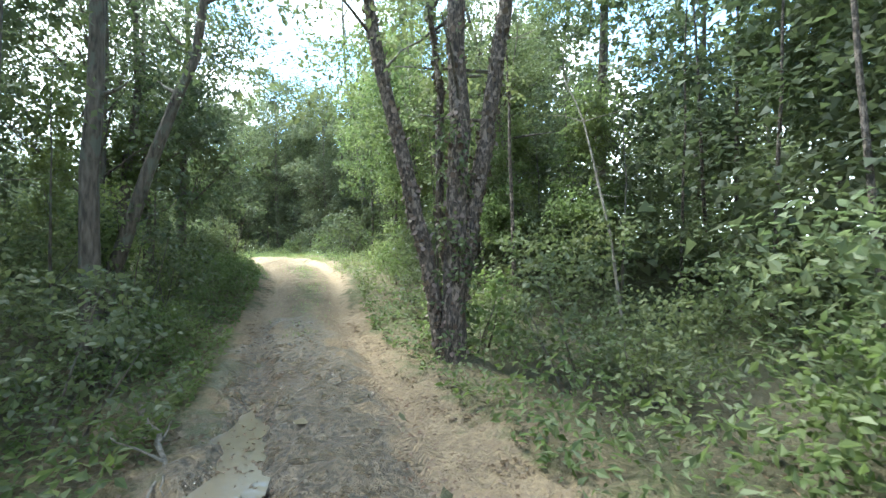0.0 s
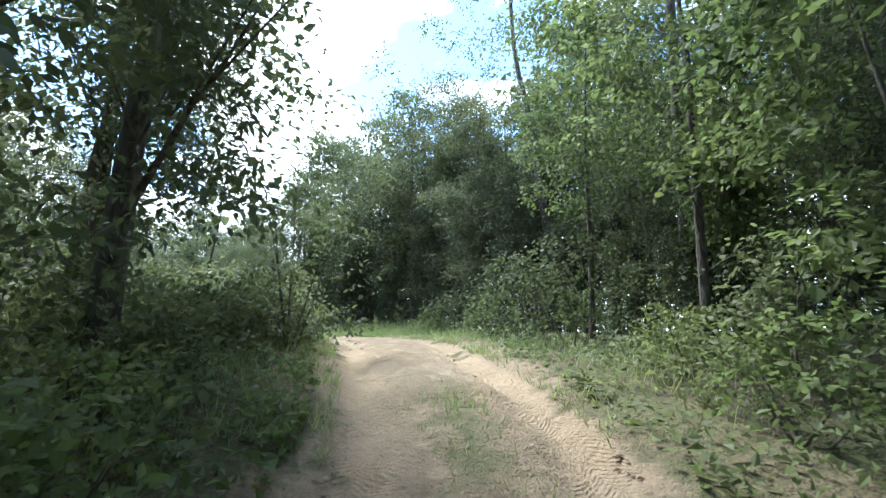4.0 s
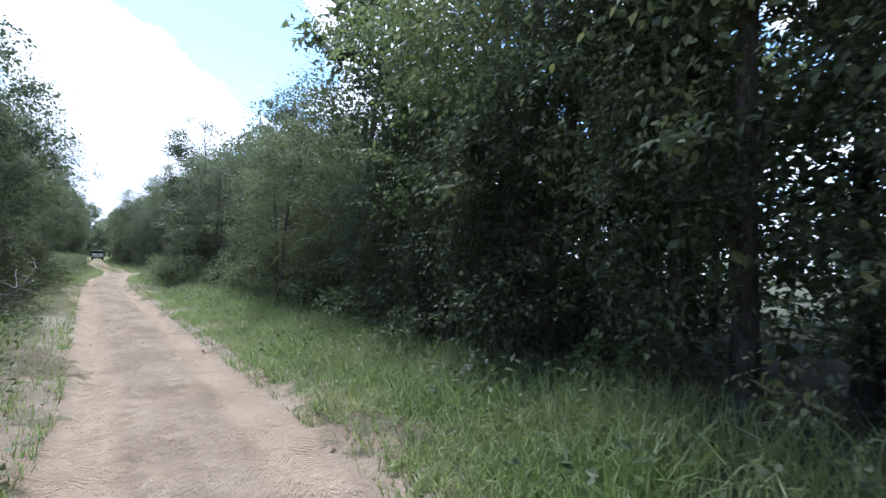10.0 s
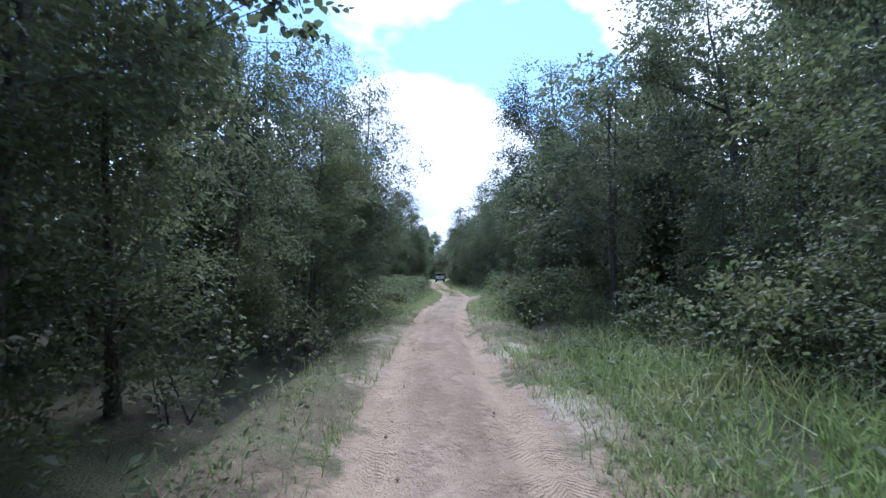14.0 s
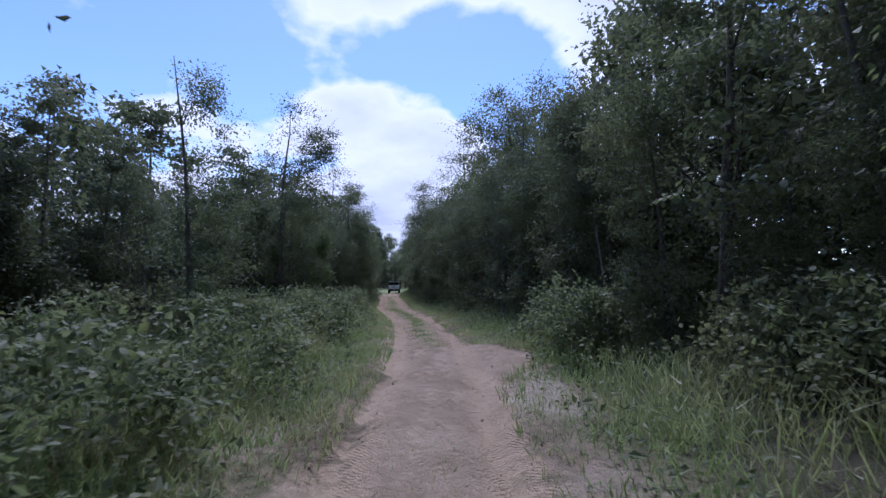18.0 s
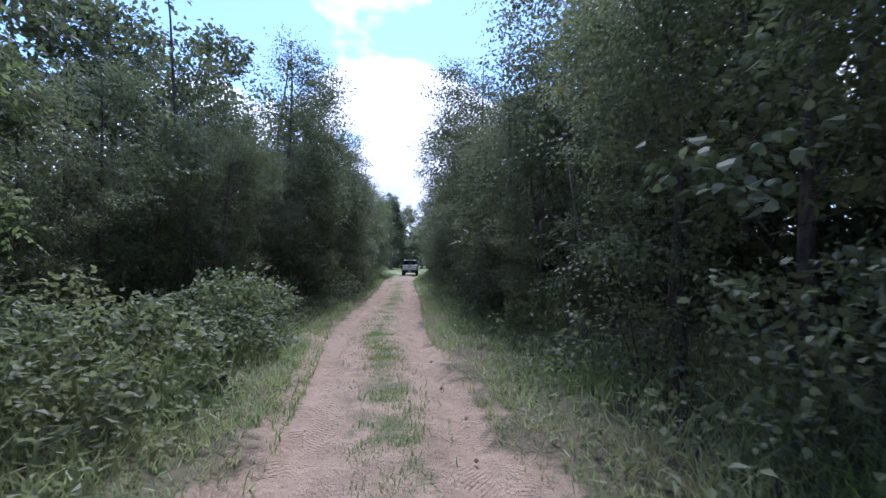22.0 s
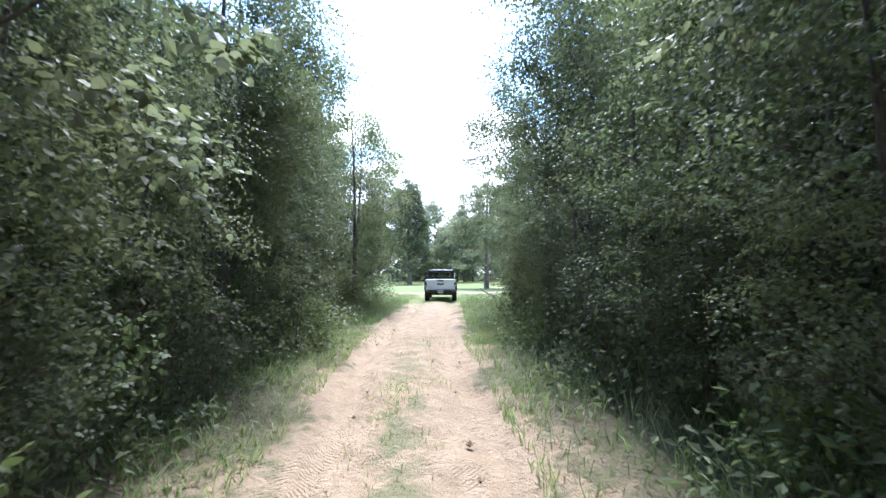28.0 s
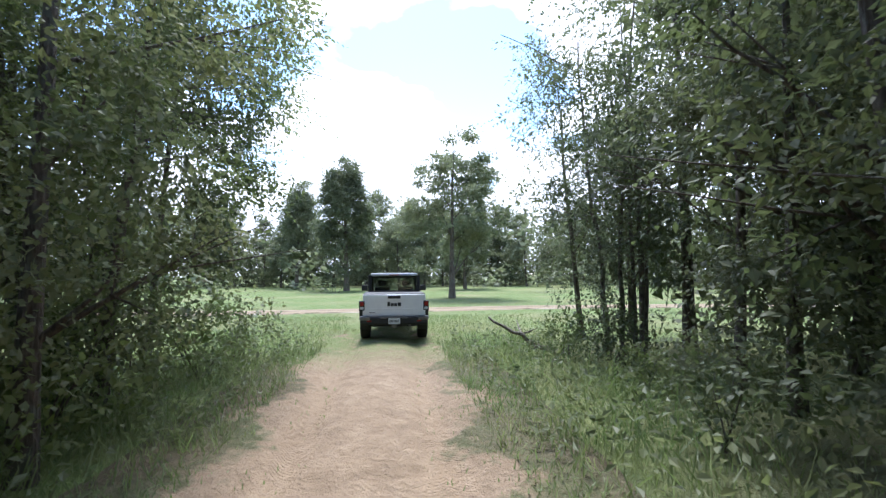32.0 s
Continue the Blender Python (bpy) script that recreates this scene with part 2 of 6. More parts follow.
def ground_material():
    m, nt, p, out = material("forest_floor")
    big = noise_fac(nt, 0.35, 0.4, 0.62, 3.0)
    mid = noise_fac(nt, 3.0, 0.35, 0.65, 5.0)
    fine = noise_fac(nt, 38.0, 0.3, 0.7, 4.0)
    c = mix_rgb(nt, mid, (0.05, 0.038, 0.022), (0.11, 0.085, 0.052))
    c = mix_rgb(nt, big, c, (0.055, 0.075, 0.022))
    c = mix_rgb(nt, fine, c, (0.075, 0.07, 0.035))
    # the clearing at the far end is mown grass
    pos = nt.nodes.new("ShaderNodeNewGeometry").outputs["Position"]
    sx = nt.nodes.new("ShaderNodeSeparateXYZ")
    nt.links.new(pos, sx.inputs[0])
    r = nt.nodes.new("ShaderNodeMapRange")
    r.inputs["From Min"].default_value, r.inputs["From Max"].default_value = -99.0, -103.0
    nt.links.new(sx.outputs[0], r.inputs["Value"])
    g = mix_rgb(nt, mid, (0.10, 0.155, 0.035), (0.16, 0.2, 0.055))
    g = mix_rgb(nt, noise_fac(nt, 0.22, 0.45, 0.7, 3.0), g, (0.2, 0.2, 0.08))
    c = mix_rgb(nt, r.outputs[0], c, g)
    nt.links.new(c, p.inputs["Base Color"])
    p.inputs["Roughness"].default_value = 0.95
    bump(nt, p, fine, 0.8, 0.04)
    return m


def track_material():
    """Sandy clay: pale pinkish sand, darker wheel lines, wet mud in the dip, litter at the shoulders."""
    m, nt, p, out = material("sandy_track")
    at = nt.nodes.new("ShaderNodeAttribute")
    at.attribute_name = "across"
    al = nt.nodes.new("ShaderNodeAttribute")
    al.attribute_name = "along"
    ri = nt.nodes.new("ShaderNodeAttribute")
    ri.attribute_name = "rim"
    d, s, rim = at.outputs["Fac"], al.outputs["Fac"], ri.outputs["Fac"]

    def rng(v, a, b, lo=0.0, hi=1.0):
        r = nt.nodes.new("ShaderNodeMapRange")
        r.inputs["From Min"].default_value, r.inputs["From Max"].default_value = a, b
        r.inputs["To Min"].default_value, r.inputs["To Max"].default_value = lo, hi
        nt.links.new(v, r.inputs["Value"])
        return r.outputs[0]

    def op(kind, a, b):
        n = nt.nodes.new("ShaderNodeMath")
        n.operation = kind
        for k, v in ((0, a), (1, b)):
            if isinstance(v, bpy.types.NodeSocket):
                nt.links.new(v, n.inputs[k])
            else:
                n.inputs[k].default_value = v
        return n.outputs[0]

    ad = op("ABSOLUTE", d, 0.0)
    big = noise_fac(nt, 0.7, 0.38, 0.62, 4.0)
    mid = noise_fac(nt, 4.5, 0.34, 0.66, 6.0)
    fine = noise_fac(nt, 60.0, 0.3, 0.7, 3.0)
    # grooves drawn out along the wheels' way
    cv = nt.nodes.new("ShaderNodeCombineXYZ")
    nt.links.new(op("ADD", op("MULTIPLY", d, 3.6), op("MULTIPLY", mid, 1.1)), cv.inputs[0])
    nt.links.new(op("MULTIPLY", s, 0.6), cv.inputs[1])
    streak = noise_fac(nt, 1.0, 0.36, 0.64, 5.0, cv.outputs[0])
    c = mix_rgb(nt, mid, (0.23, 0.167, 0.103), (0.37, 0.285, 0.186))
    c = mix_rgb(nt, op("MULTIPLY", streak, 0.75), c, (0.15, 0.108, 0.072))
    c = mix_rgb(nt, op("MULTIPLY", big, 0.45), c, (0.39, 0.31, 0.225))
    # pale loose sand thrown to the sides on the level stretch
    pale = op("MULTIPLY", rng(op("ADD", ad, op("MULTIPLY", mid, 0.5)), 1.2, 1.6), op("MULTIPLY", op("MULTIPLY", rng(s, 30, 36), rng(ad, 2.35, 1.75)), rng(s, 78, 68)))
    c = mix_rgb(nt, op("MULTIPLY", op("MULTIPLY", pale, noise_fac(nt, 0.45, 0.47, 0.62, 4.0)), 0.65), c, (0.5, 0.45, 0.37))
    # yellow-brown clay and mud in the dip
    dip = rng(s, 17.0, 9.0)
    clay = mix_rgb(nt, mid, (0.18, 0.132, 0.08), (0.31, 0.235, 0.147))
    c = mix_rgb(nt, dip, c, clay)
    nv = noise_fac(nt, 1.6, 0.4, 0.6, 5.0)
    wet = op("MULTIPLY", op("MULTIPLY", rng(s, 11.5, 8.0), rng(op("ADD", op("ABSOLUTE", op("ADD", d, 0.3), 0.0), op("MULTIPLY", nv, 0.8)), 1.6, 0.75)), rng(s, -9, -6))
    wetmask = rng(op("MULTIPLY", wet, op("ADD", nv, 0.5)), 0.22, 0.5)
    churn = noise_fac(nt, 17.0, 0.42, 0.58, 5.0)
    c = mix_rgb(nt, op("MULTIPLY", dip, op("MULTIPLY", churn, 0.55)), c, (0.085, 0.064, 0.04))
    c = mix_rgb(nt, wetmask, c, mix_rgb(nt, churn, (0.035, 0.028, 0.02), (0.17, 0.135, 0.09)))
    # smoother, paler wheel lines
    rutm = rng(op("ABSOLUTE", op("SUBTRACT", op("ADD", ad, op("MULTIPLY", big, 0.12)), 0.84), 0.0), 0.36, 0.16)
    c = mix_rgb(nt, op("MULTIPLY", op("MULTIPLY", rutm, rng(wetmask, 0, 1, 0.8, 0.0)), rng(dip, 0, 1, 1.0, 0.3)), c, mix_rgb(nt, streak, (0.31, 0.224, 0.138), (0.43, 0.325, 0.212)))
    c = mix_rgb(nt, op("MULTIPLY", op("SUBTRACT", 1.0, rutm), op("ADD", op("MULTIPLY", streak, 0.24), 0.06)), c, (0.19, 0.132, 0.074))
    # the shaded stretch: redder earth, with a grown-over ridge between the ruts
    late = rng(s, 72, 80)
    c = mix_rgb(nt, op("MULTIPLY", late, 0.6), c, mix_rgb(nt, mid, (0.215, 0.147, 0.088), (0.34, 0.245, 0.155)))
    grown = op("ADD", op("MULTIPLY", rng(s, 70, 76), rng(s, 122, 112)), op("MULTIPLY", rng(s, 9.5, 11.5), rng(s, 17, 15)))
    ridge = op("MULTIPLY", rng(op("ADD", ad, op("MULTIPLY", mid, 0.3)), 0.5, 0.2), grown)
    c = mix_rgb(nt, op("MULTIPLY", ridge, rng(nv, 0.15, 0.6)), c, (0.13, 0.125, 0.06))
    # litter, moss and soil past the edge
    edge = rng(op("ADD", rim, op("ADD", op("MULTIPLY", op("SUBTRACT", mid, 0.5), 0.5), op("MULTIPLY", op("SUBTRACT", noise_fac(nt, 0.55, 0.36, 0.64, 3.0), 0.5), 0.75))), -0.04, 0.3)
    soil = mix_rgb(nt, fine, (0.06, 0.05, 0.026), (0.12, 0.1, 0.055))
    soil = mix_rgb(nt, big, soil, (0.07, 0.085, 0.03))
    keep = op("SUBTRACT", 1.0, op("MULTIPLY", op("MULTIPLY", pale, noise_fac(nt, 0.45, 0.45, 0.6, 4.0)), 0.75))
    c = mix_rgb(nt, op("MULTIPLY", edge, keep), c, soil)
    meadow = rng(s, 130.5, 134.0)
    c = mix_rgb(nt, op("MULTIPLY", meadow, rng(mid, 0.0, 0.4)), c, (0.13, 0.17, 0.05))
    nt.links.new(c, p.inputs["Base Color"])
    nt.links.new(op("SUBTRACT", 0.93, op("MULTIPLY", wetmask, op("ADD", op("MULTIPLY", mid, 0.35), 0.42))), p.inputs["Roughness"])
    nt.links.new(rng(wetmask, 0, 1, 0.3, 0.6), p.inputs["Specular IOR Level"])
    lump = op("ADD", noise_fac(nt, 16.0, 0.3, 0.7, 5.0), op("MULTIPLY", op("MULTIPLY", churn, dip), 0.8))
    tv = nt.nodes.new("ShaderNodeCombineXYZ")
    nt.links.new(op("ADD", op("MULTIPLY", s, 11.0), op("MULTIPLY", op("ABSOLUTE", op("SUBTRACT", ad, 0.84), 0.0), 14.0)), tv.inputs[0])
    wave = node(nt, "ShaderNodeTexWave", Scale=0.5, Distortion=0.6)
    nt.links.new(tv.outputs[0], wave.inputs["Vector"])
    tread = op("MULTIPLY", op("MULTIPLY", wave.outputs["Fac"], rutm), op("SUBTRACT", 1.0, wetmask))
    c = mix_rgb(nt, op("MULTIPLY", op("MULTIPLY", tread, big), 0.22), c, (0.2, 0.135, 0.092))
    h = op("ADD", op("MULTIPLY", op("MULTIPLY", tread, nv), 0.3), op("MULTIPLY", mid, 0.5))
    h = op("ADD", h, op("ADD", op("MULTIPLY", lump, 0.5), op("ADD", op("MULTIPLY", streak, 0.4), op("MULTIPLY", fine, 0.3))))
    c = mix_rgb(nt, op("MULTIPLY", lump, 0.3), c, (0.24, 0.17, 0.115))
    nt.links.new(c, p.inputs["Base Color"])
    bump(nt, p, op("MULTIPLY", h, op("ADD", 1.0, op("MULTIPLY", wetmask, 0.5))), 0.9, 0.05)
    return m


def plain(name, colour, rough, metal=0.0, grain=0.0, coat=0.0, alpha=None, emit=None):
    m, nt, p, out = material(name)
    if grain:
        f = noise_fac(nt, 9.0, 0.3, 0.75, 6.0, nt.nodes.new("ShaderNodeTexCoord").outputs["Object"])
        c = mix_rgb(nt, f, tuple(v * (1 - grain) for v in colour), colour)
        nt.links.new(c, p.inputs["Base Color"])
        q = nt.nodes.new("ShaderNodeMapRange")
        q.inputs["To Min"].default_value, q.inputs["To Max"].default_value = min(1, rough + 0.15), rough
        nt.links.new(f, q.inputs["Value"])
        nt.links.new(q.outputs[0], p.inputs["Roughness"])
    else:
        p.inputs["Base Color"].default_value = (*colour, 1)
        p.inputs["Roughness"].default_value = rough
    p.inputs["Metallic"].default_value = metal
    p.inputs["Coat Weight"].default_value = coat
    return m


FLOOR_MAT, TRACK_MAT = ground_material(), track_material()
PAINT = plain("white_car_paint", (0.82, 0.82, 0.81), 0.3, 0, 0.06, 0.6)
BLACK = plain("black_textured_plastic", (0.018, 0.018, 0.019), 0.55, 0, 0.3)
RUBBER = plain("tyre_rubber", (0.022, 0.021, 0.02), 0.85, 0, 0.5)
RIM = plain("dusty_alloy", (0.22, 0.22, 0.23), 0.4, 0.8, 0.3)
RED = plain("red_lens", (0.28, 0.012, 0.01), 0.2, 0, 0, 0.5)
CLEAR = plain("pale_lens", (0.6, 0.6, 0.62), 0.2, 0, 0, 0.5)
PLATE = plain("plate_white", (0.7, 0.7, 0.7), 0.45, 0, 0.1)
FLOWER = plain("trumpet_flower", (0.42, 0.07, 0.022), 0.5, 0, 0.25)
STEEL = plain("dull_steel", (0.25, 0.24, 0.23), 0.45, 0.9, 0.4)
FABRIC = plain("seat_fabric", (0.03, 0.03, 0.032), 0.9, 0, 0.4)
GLASS, _nt, _p, _o = material("tinted_glass")
_p.inputs["Base Color"].default_value = (0.62, 0.66, 0.66, 1)
_p.inputs["Roughness"].default_value = 0.03
_p.inputs["Transmission Weight"].default_value = 1.0
_p.inputs["IOR"].default_value = 1.45
WATER, _nt, _p, _o = material("muddy_water")
_p.inputs["Base Color"].default_value = (0.16, 0.13, 0.09, 1)
_p.inputs["Roughness"].default_value = 0.06
bump(_nt, _p, noise_fac(_nt, 7.0, 0.3, 0.7, 3.0), 0.12, 0.02)


# ---- the plan: the track's centre line, heights and edges ----
CENTRE = [(5.0, -16), (1.4, -5), (0, 0), (-0.71, 2.66), (-1.48, 5.23), (-2.76, 8.85), (-4.06, 13.47), (-5.76, 16.66), (-8.6, 21.26), (-10.5, 23.44), (-13.1, 25.05),
          (-16.3, 26.6), (-20.04, 28.1), (-30.7, 32.4), (-37.8, 35.3), (-42.5, 37.4), (-46.9, 39.6), (-51.1, 41.8), (-55.4, 43.7), (-64.2, 47), (-70.8, 49.2),
          (-79.3, 52.5), (-89.4, 56.3), (-96, 58.75), (-99, 60), (-110, 64.8), (-119, 68.6)]
PROFILE_S = [-17, 0, 2.7, 5.4, 8, 9.3, 12, 14.1, 15.3, 17.7, 20.3, 26, 29, 33, 50, 60, 75, 105, 140]
PROFILE_Z = [0.1, 0, -0.1, 0.02, 0.2, 0.32, 0.85, 1.26, 1.48, 1.72, 1.88, 1.92, 1.88, 1.7, 1.65, 1.74, 1.7, 1.64, 1.68]
LEFT_S = [-17, 4, 9, 13, 16, 22, 28, 33, 37, 44, 48, 58, 62, 66, 71, 77, 84, 90, 98, 112, 119, 131, 135, 138, 142]
LEFT_D = [2.6, 2.4, 2.1, 2.8, 5.8, 9.2, 9.2, 6.2, 3.6, 3.0, 2.4, 2.4, 3.6, 7.0, 7.2, 6.6, 5.6, 2.8, 1.85, 1.8, 2.3, 4.8, 5.4, 9, 22]
RIGHT_S = [-17, 4, 9, 13, 17, 21, 24, 27, 31, 36, 44, 52, 60, 65, 70, 76, 90, 110, 119, 128, 134, 137, 142]
RIGHT_D = [3.5, 2.9, 2.3, 2.7, 4.4, 4.8, 4.2, 3.7, 3.4, 3.6, 4.5, 3.3, 3.3, 4.9, 3.4, 3.0, 2.8, 2.7, 2.9, 3.6, 4.3, 9, 24]
HALF_S = [-17, 4, 8, 14, 22, 34, 48, 56, 80, 94, 110, 116, 121, 142]
HALF_D = [1.6, 1.4, 1.12, 1.12, 1.28, 1.2, 1.2, 1.08, 1.03, 1.22, 1.22, 1.3, 1.25, 1.25]

pts = np.array(CENTRE, float)
knots = np.r_[0, np.cumsum(np.linalg.norm(np.diff(pts, axis=0), axis=1))]
fine_k = np.arange(0, knots[-1], 0.25)


def glide(k):
    """Catmull-Rom through the centre line."""
    i = np.clip(np.searchsorted(knots, k, "right") - 1, 0, len(pts) - 2)
    h = knots[i + 1] - knots[i]
    u = ((k - knots[i]) / h)[:, None]
    tang = np.gradient(pts, knots, axis=0)
    p0, p1, m0, m1 = pts[i], pts[i + 1], tang[i] * h[:, None], tang[i + 1] * h[:, None]
    return (2 * u**3 - 3 * u**2 + 1) * p0 + (u**3 - 2 * u**2 + u) * m0 + (-2 * u**3 + 3 * u**2) * p1 + (u**3 - u**2) * m1


line = glide(fine_k)
ahead = np.gradient(line, axis=0)
ahead /= np.linalg.norm(ahead, axis=1)[:, None]
shift = np.interp(fine_k - 16.8, [0, 42, 60, 82, 90, 120], [-0.12, -0.12, 0.05, 0.08, 0.33, 0.33])
line = line - shift[:, None] * np.stack([ahead[:, 1], -ahead[:, 0]], 1)     # how far the wheels run left of the line
seg = np.r_[0, np.cumsum(np.linalg.norm(np.diff(line, axis=0), axis=1))]
start = seg[np.argmin(np.linalg.norm(line, axis=1))]
S_OF = seg - start                                 # metres along the track, 0 at the start


def along(s):
    """Place and direction on the centre line."""
    s = np.atleast_1d(np.asarray(s, float))
    p = np.stack([np.interp(s, S_OF, line[:, k]) for k in (0, 1)], 1)
    a = np.stack([np.interp(s, S_OF, ahead[:, k]) for k in (0, 1)], 1)
    over = (s - S_OF[-1]).clip(0)[:, None]
    return p + a * over, a


def beside(s, d):
    """World x, y of a place d metres to the right of the centre line at s."""
    p, a = along(s)
    d = np.atleast_1d(np.asarray(d, float))[:, None]
    return p + np.stack([a[:, 1], -a[:, 0]], 1) * d


def nearest(xy):
    """s and d (right positive) of places."""
    xy = np.atleast_2d(np.asarray(xy, float))
    s, d = np.empty(len(xy)), np.empty(len(xy))
    for k in range(0, len(xy), 4000):
        q = xy[k:k + 4000]
        j = np.argmin(((q[:, None] - line[None]) ** 2).sum(2), 1)
        v = q - line[j]
        s[k:k + 4000] = S_OF[j] + (v * ahead[j]).sum(1) * ((j == 0) | (j == len(line) - 1))
        d[k:k + 4000] = np.sign(v[:, 0] * ahead[j, 1] - v[:, 1] * ahead[j, 0]) * np.linalg.norm(v, axis=1)
    return s, d


def half_width(s, d):
    """Half of the bare track's width; it widens into a sandy pull-off on one side."""
    return np.interp(s, HALF_S, HALF_D) + np.where(np.asarray(d) > 0, 1.3 * np.exp(-((np.asarray(s) - 71) / 1.9) ** 2), 0.0)


def smooth(a, b, x):
    u = np.clip((x - a) / (b - a), 0, 1)
    return u * u * (3 - 2 * u)


def waves(x, y):
    return 0.5 * np.sin(x * 0.31 + y * 0.17) + 0.3 * np.sin(x * 0.83 - y * 0.61 + 1) + 0.2 * np.sin(x * 1.7 + y * 1.9 + 2)


def height(xy, full=True):
    """Height of the ground beside the track."""
    xy = np.atleast_2d(np.asarray(xy, float))
    s, d = nearest(xy)
    z = np.interp(s, PROFILE_S, PROFILE_Z)
    a = np.abs(d)
    wood = 1 - smooth(122, 132, s)
    cut = smooth(6, 9, s) * (1 - smooth(14, 17, s))
    bank = (0.16 + 0.5 * cut * (d > 0) + 0.2 * cut) * smooth(2.2, 4.5, a) * wood
    z = z + bank + 0.09 * waves(xy[:, 0], xy[:, 1]) * smooth(2.4, 6, a) * (0.4 + 0.6 * wood)
    if full:
        z = z - 0.2 * (1 - smooth(2.0, 3.2, a)) * (1 - smooth(135, 139, s))
    return z


def on_ground(x, y):
    return float(height([(x, y)], False)[0])


def mesh_from(name, verts, faces, mat=None, smooth_faces=False):
    me = bpy.data.meshes.new(name)
    verts, faces = np.asarray(verts, np.float32), np.asarray(faces, np.int32)
    n, k = faces.shape
    me.vertices.add(len(verts))
    me.vertices.foreach_set("co", verts.ravel())
    me.loops.add(n * k)
    me.loops.foreach_set("vertex_index", faces.ravel())
    me.polygons.add(n)
    me.polygons.foreach_set("loop_start", np.arange(0, n * k, k, dtype=np.int32))
    me.polygons.foreach_set("loop_total", np.full(n, k, np.int32))
    me.polygons.foreach_set("use_smooth", np.full(n, smooth_faces))
    me.update(calc_edges=True)
    if mat:
        me.materials.append(mat)
    return me


# ---- ground, one sheet to the horizon ----
def make_ground():
    gx = np.r_[-900, -500, -300, -220, -180, -165, np.arange(-155, 30, 1.0), 40, 60, 100, 200, 500, 900]
    gy = np.r_[-900, -500, -200, -90, -50, -35, np.arange(-28, 105, 1.0), 112, 130, 160, 220, 400, 900]
    X, Y = np.meshgrid(gx, gy)
    xy = np.stack([X.ravel(), Y.ravel()], 1)
    z = height(xy)
    n, m = len(gx), len(gy)
    i = np.arange(n * m).reshape(m, n)
    faces = np.stack([i[:-1, :-1], i[:-1, 1:], i[1:, 1:], i[1:, :-1]], -1).reshape(-1, 4)
    ob = new("ground", mesh_from("ground", np.c_[xy, z], faces, FLOOR_MAT, True))
    tagged(ob, "forest floor of leaf litter, soil and moss, grassy clearing", "ground", kind="structure")


def make_track():
    ss = np.r_[np.arange(-17, 122, 0.16), np.arange(122, 142, 0.3)]
    dd = np.r_[-2.75, -2.5, -2.25, np.arange(-2.0, 2.01, 0.125), 2.25, 2.5, 2.75]
    S, D = np.meshgrid(ss, dd, indexing="ij")
    s, d = S.ravel(), D.ravel()
    xy = beside(s, d)
    z = np.interp(s, PROFILE_S, PROFILE_Z)
    wander = 0.07 * np.sin(s * 0.35) + 0.05 * np.sin(s * 0.9 + 1)
    rut = np.exp(-((np.abs(d - wander) - 0.8) / 0.2) ** 2)
    mid = np.exp(-((d - wander) / 0.35) ** 2)
    deep = 0.105 + 0.05 * (1 - smooth(8, 16, s)) + 0.02 * np.sin(s * 0.5)
    rough = np.array([noise.noise((x * 1.7, y * 1.7, 0.0)) * 0.055 + noise.noise((x * 5.1, y * 5.1, 3.0)) * 0.034 + noise.noise((x * 11.0, y * 11.0, 7.0)) * 0.02 for x, y in xy])
    z += -deep * rut + 0.03 * mid + rough * (1 - 0.6 * smooth(118, 122, s)) * (1 + 1.1 * (1 - smooth(8, 11, s)))
    z += 0.07 * smooth(0.0, 0.4, np.abs(d) - np.interp(s, HALF_S, HALF_D)) * (1 - smooth(118, 122, s)) - 0.22 * smooth(2.25, 2.75, np.abs(d)) - 0.16 * smooth(136, 140, s)
    n, m = len(ss), len(dd)
    i = np.arange(n * m).reshape(n, m)
    faces = np.stack([i[:-1, :-1], i[:-1, 1:], i[1:, 1:], i[1:, :-1]], -1).reshape(-1, 4)
    me = mesh_from("road", np.c_[xy, z], faces, TRACK_MAT, True)
    for key, v in (("across", d), ("along", s), ("rim", np.abs(d) - half_width(s, d))):
        me.attributes.new(key, "FLOAT", "POINT").data.foreach_set("value", v.astype(np.float32))
    tagged(new("road", me), "rutted sandy clay forest track, muddy in its dip", "dirt road", kind="structure")
    # the pale track that crosses the clearing
    ss = np.arange(-34, 34.1, 0.8)
    dd = np.array([-1.5, -1.1, -0.4, 0.4, 1.1, 1.5])
    c, a = along([145.5])
    a = a[0]
    side = np.array([a[1], -a[0]])
    S, D = np.meshgrid(ss, dd, indexing="ij")
    s, d = S.ravel(), D.ravel()
    xy = c[0] + side * s[:, None] + a * (d + 0.02 * s + 0.4 * np.sin(s * 0.13))[:, None]
    z = height(xy, False) + 0.05 - 0.09 * smooth(1.0, 1.5, np.abs(d))
    i = np.arange(len(s)).reshape(len(ss), len(dd))
    faces = np.stack([i[:-1, :-1], i[:-1, 1:], i[1:, 1:], i[1:, :-1]], -1).reshape(-1, 4)
    me = mesh_from("crossing_road", np.c_[xy, z], faces, TRACK_MAT, True)
    for key, v in (("across", d * 1.1), ("along", s * 0 + 50), ("rim", np.abs(d) - 1.2)):
        me.attributes.new(key, "FLOAT", "POINT").data.foreach_set("value", v.astype(np.float32))
    tagged(new("crossing_road", me), "pale sandy track across the mown clearing", "dirt road", kind="structure")


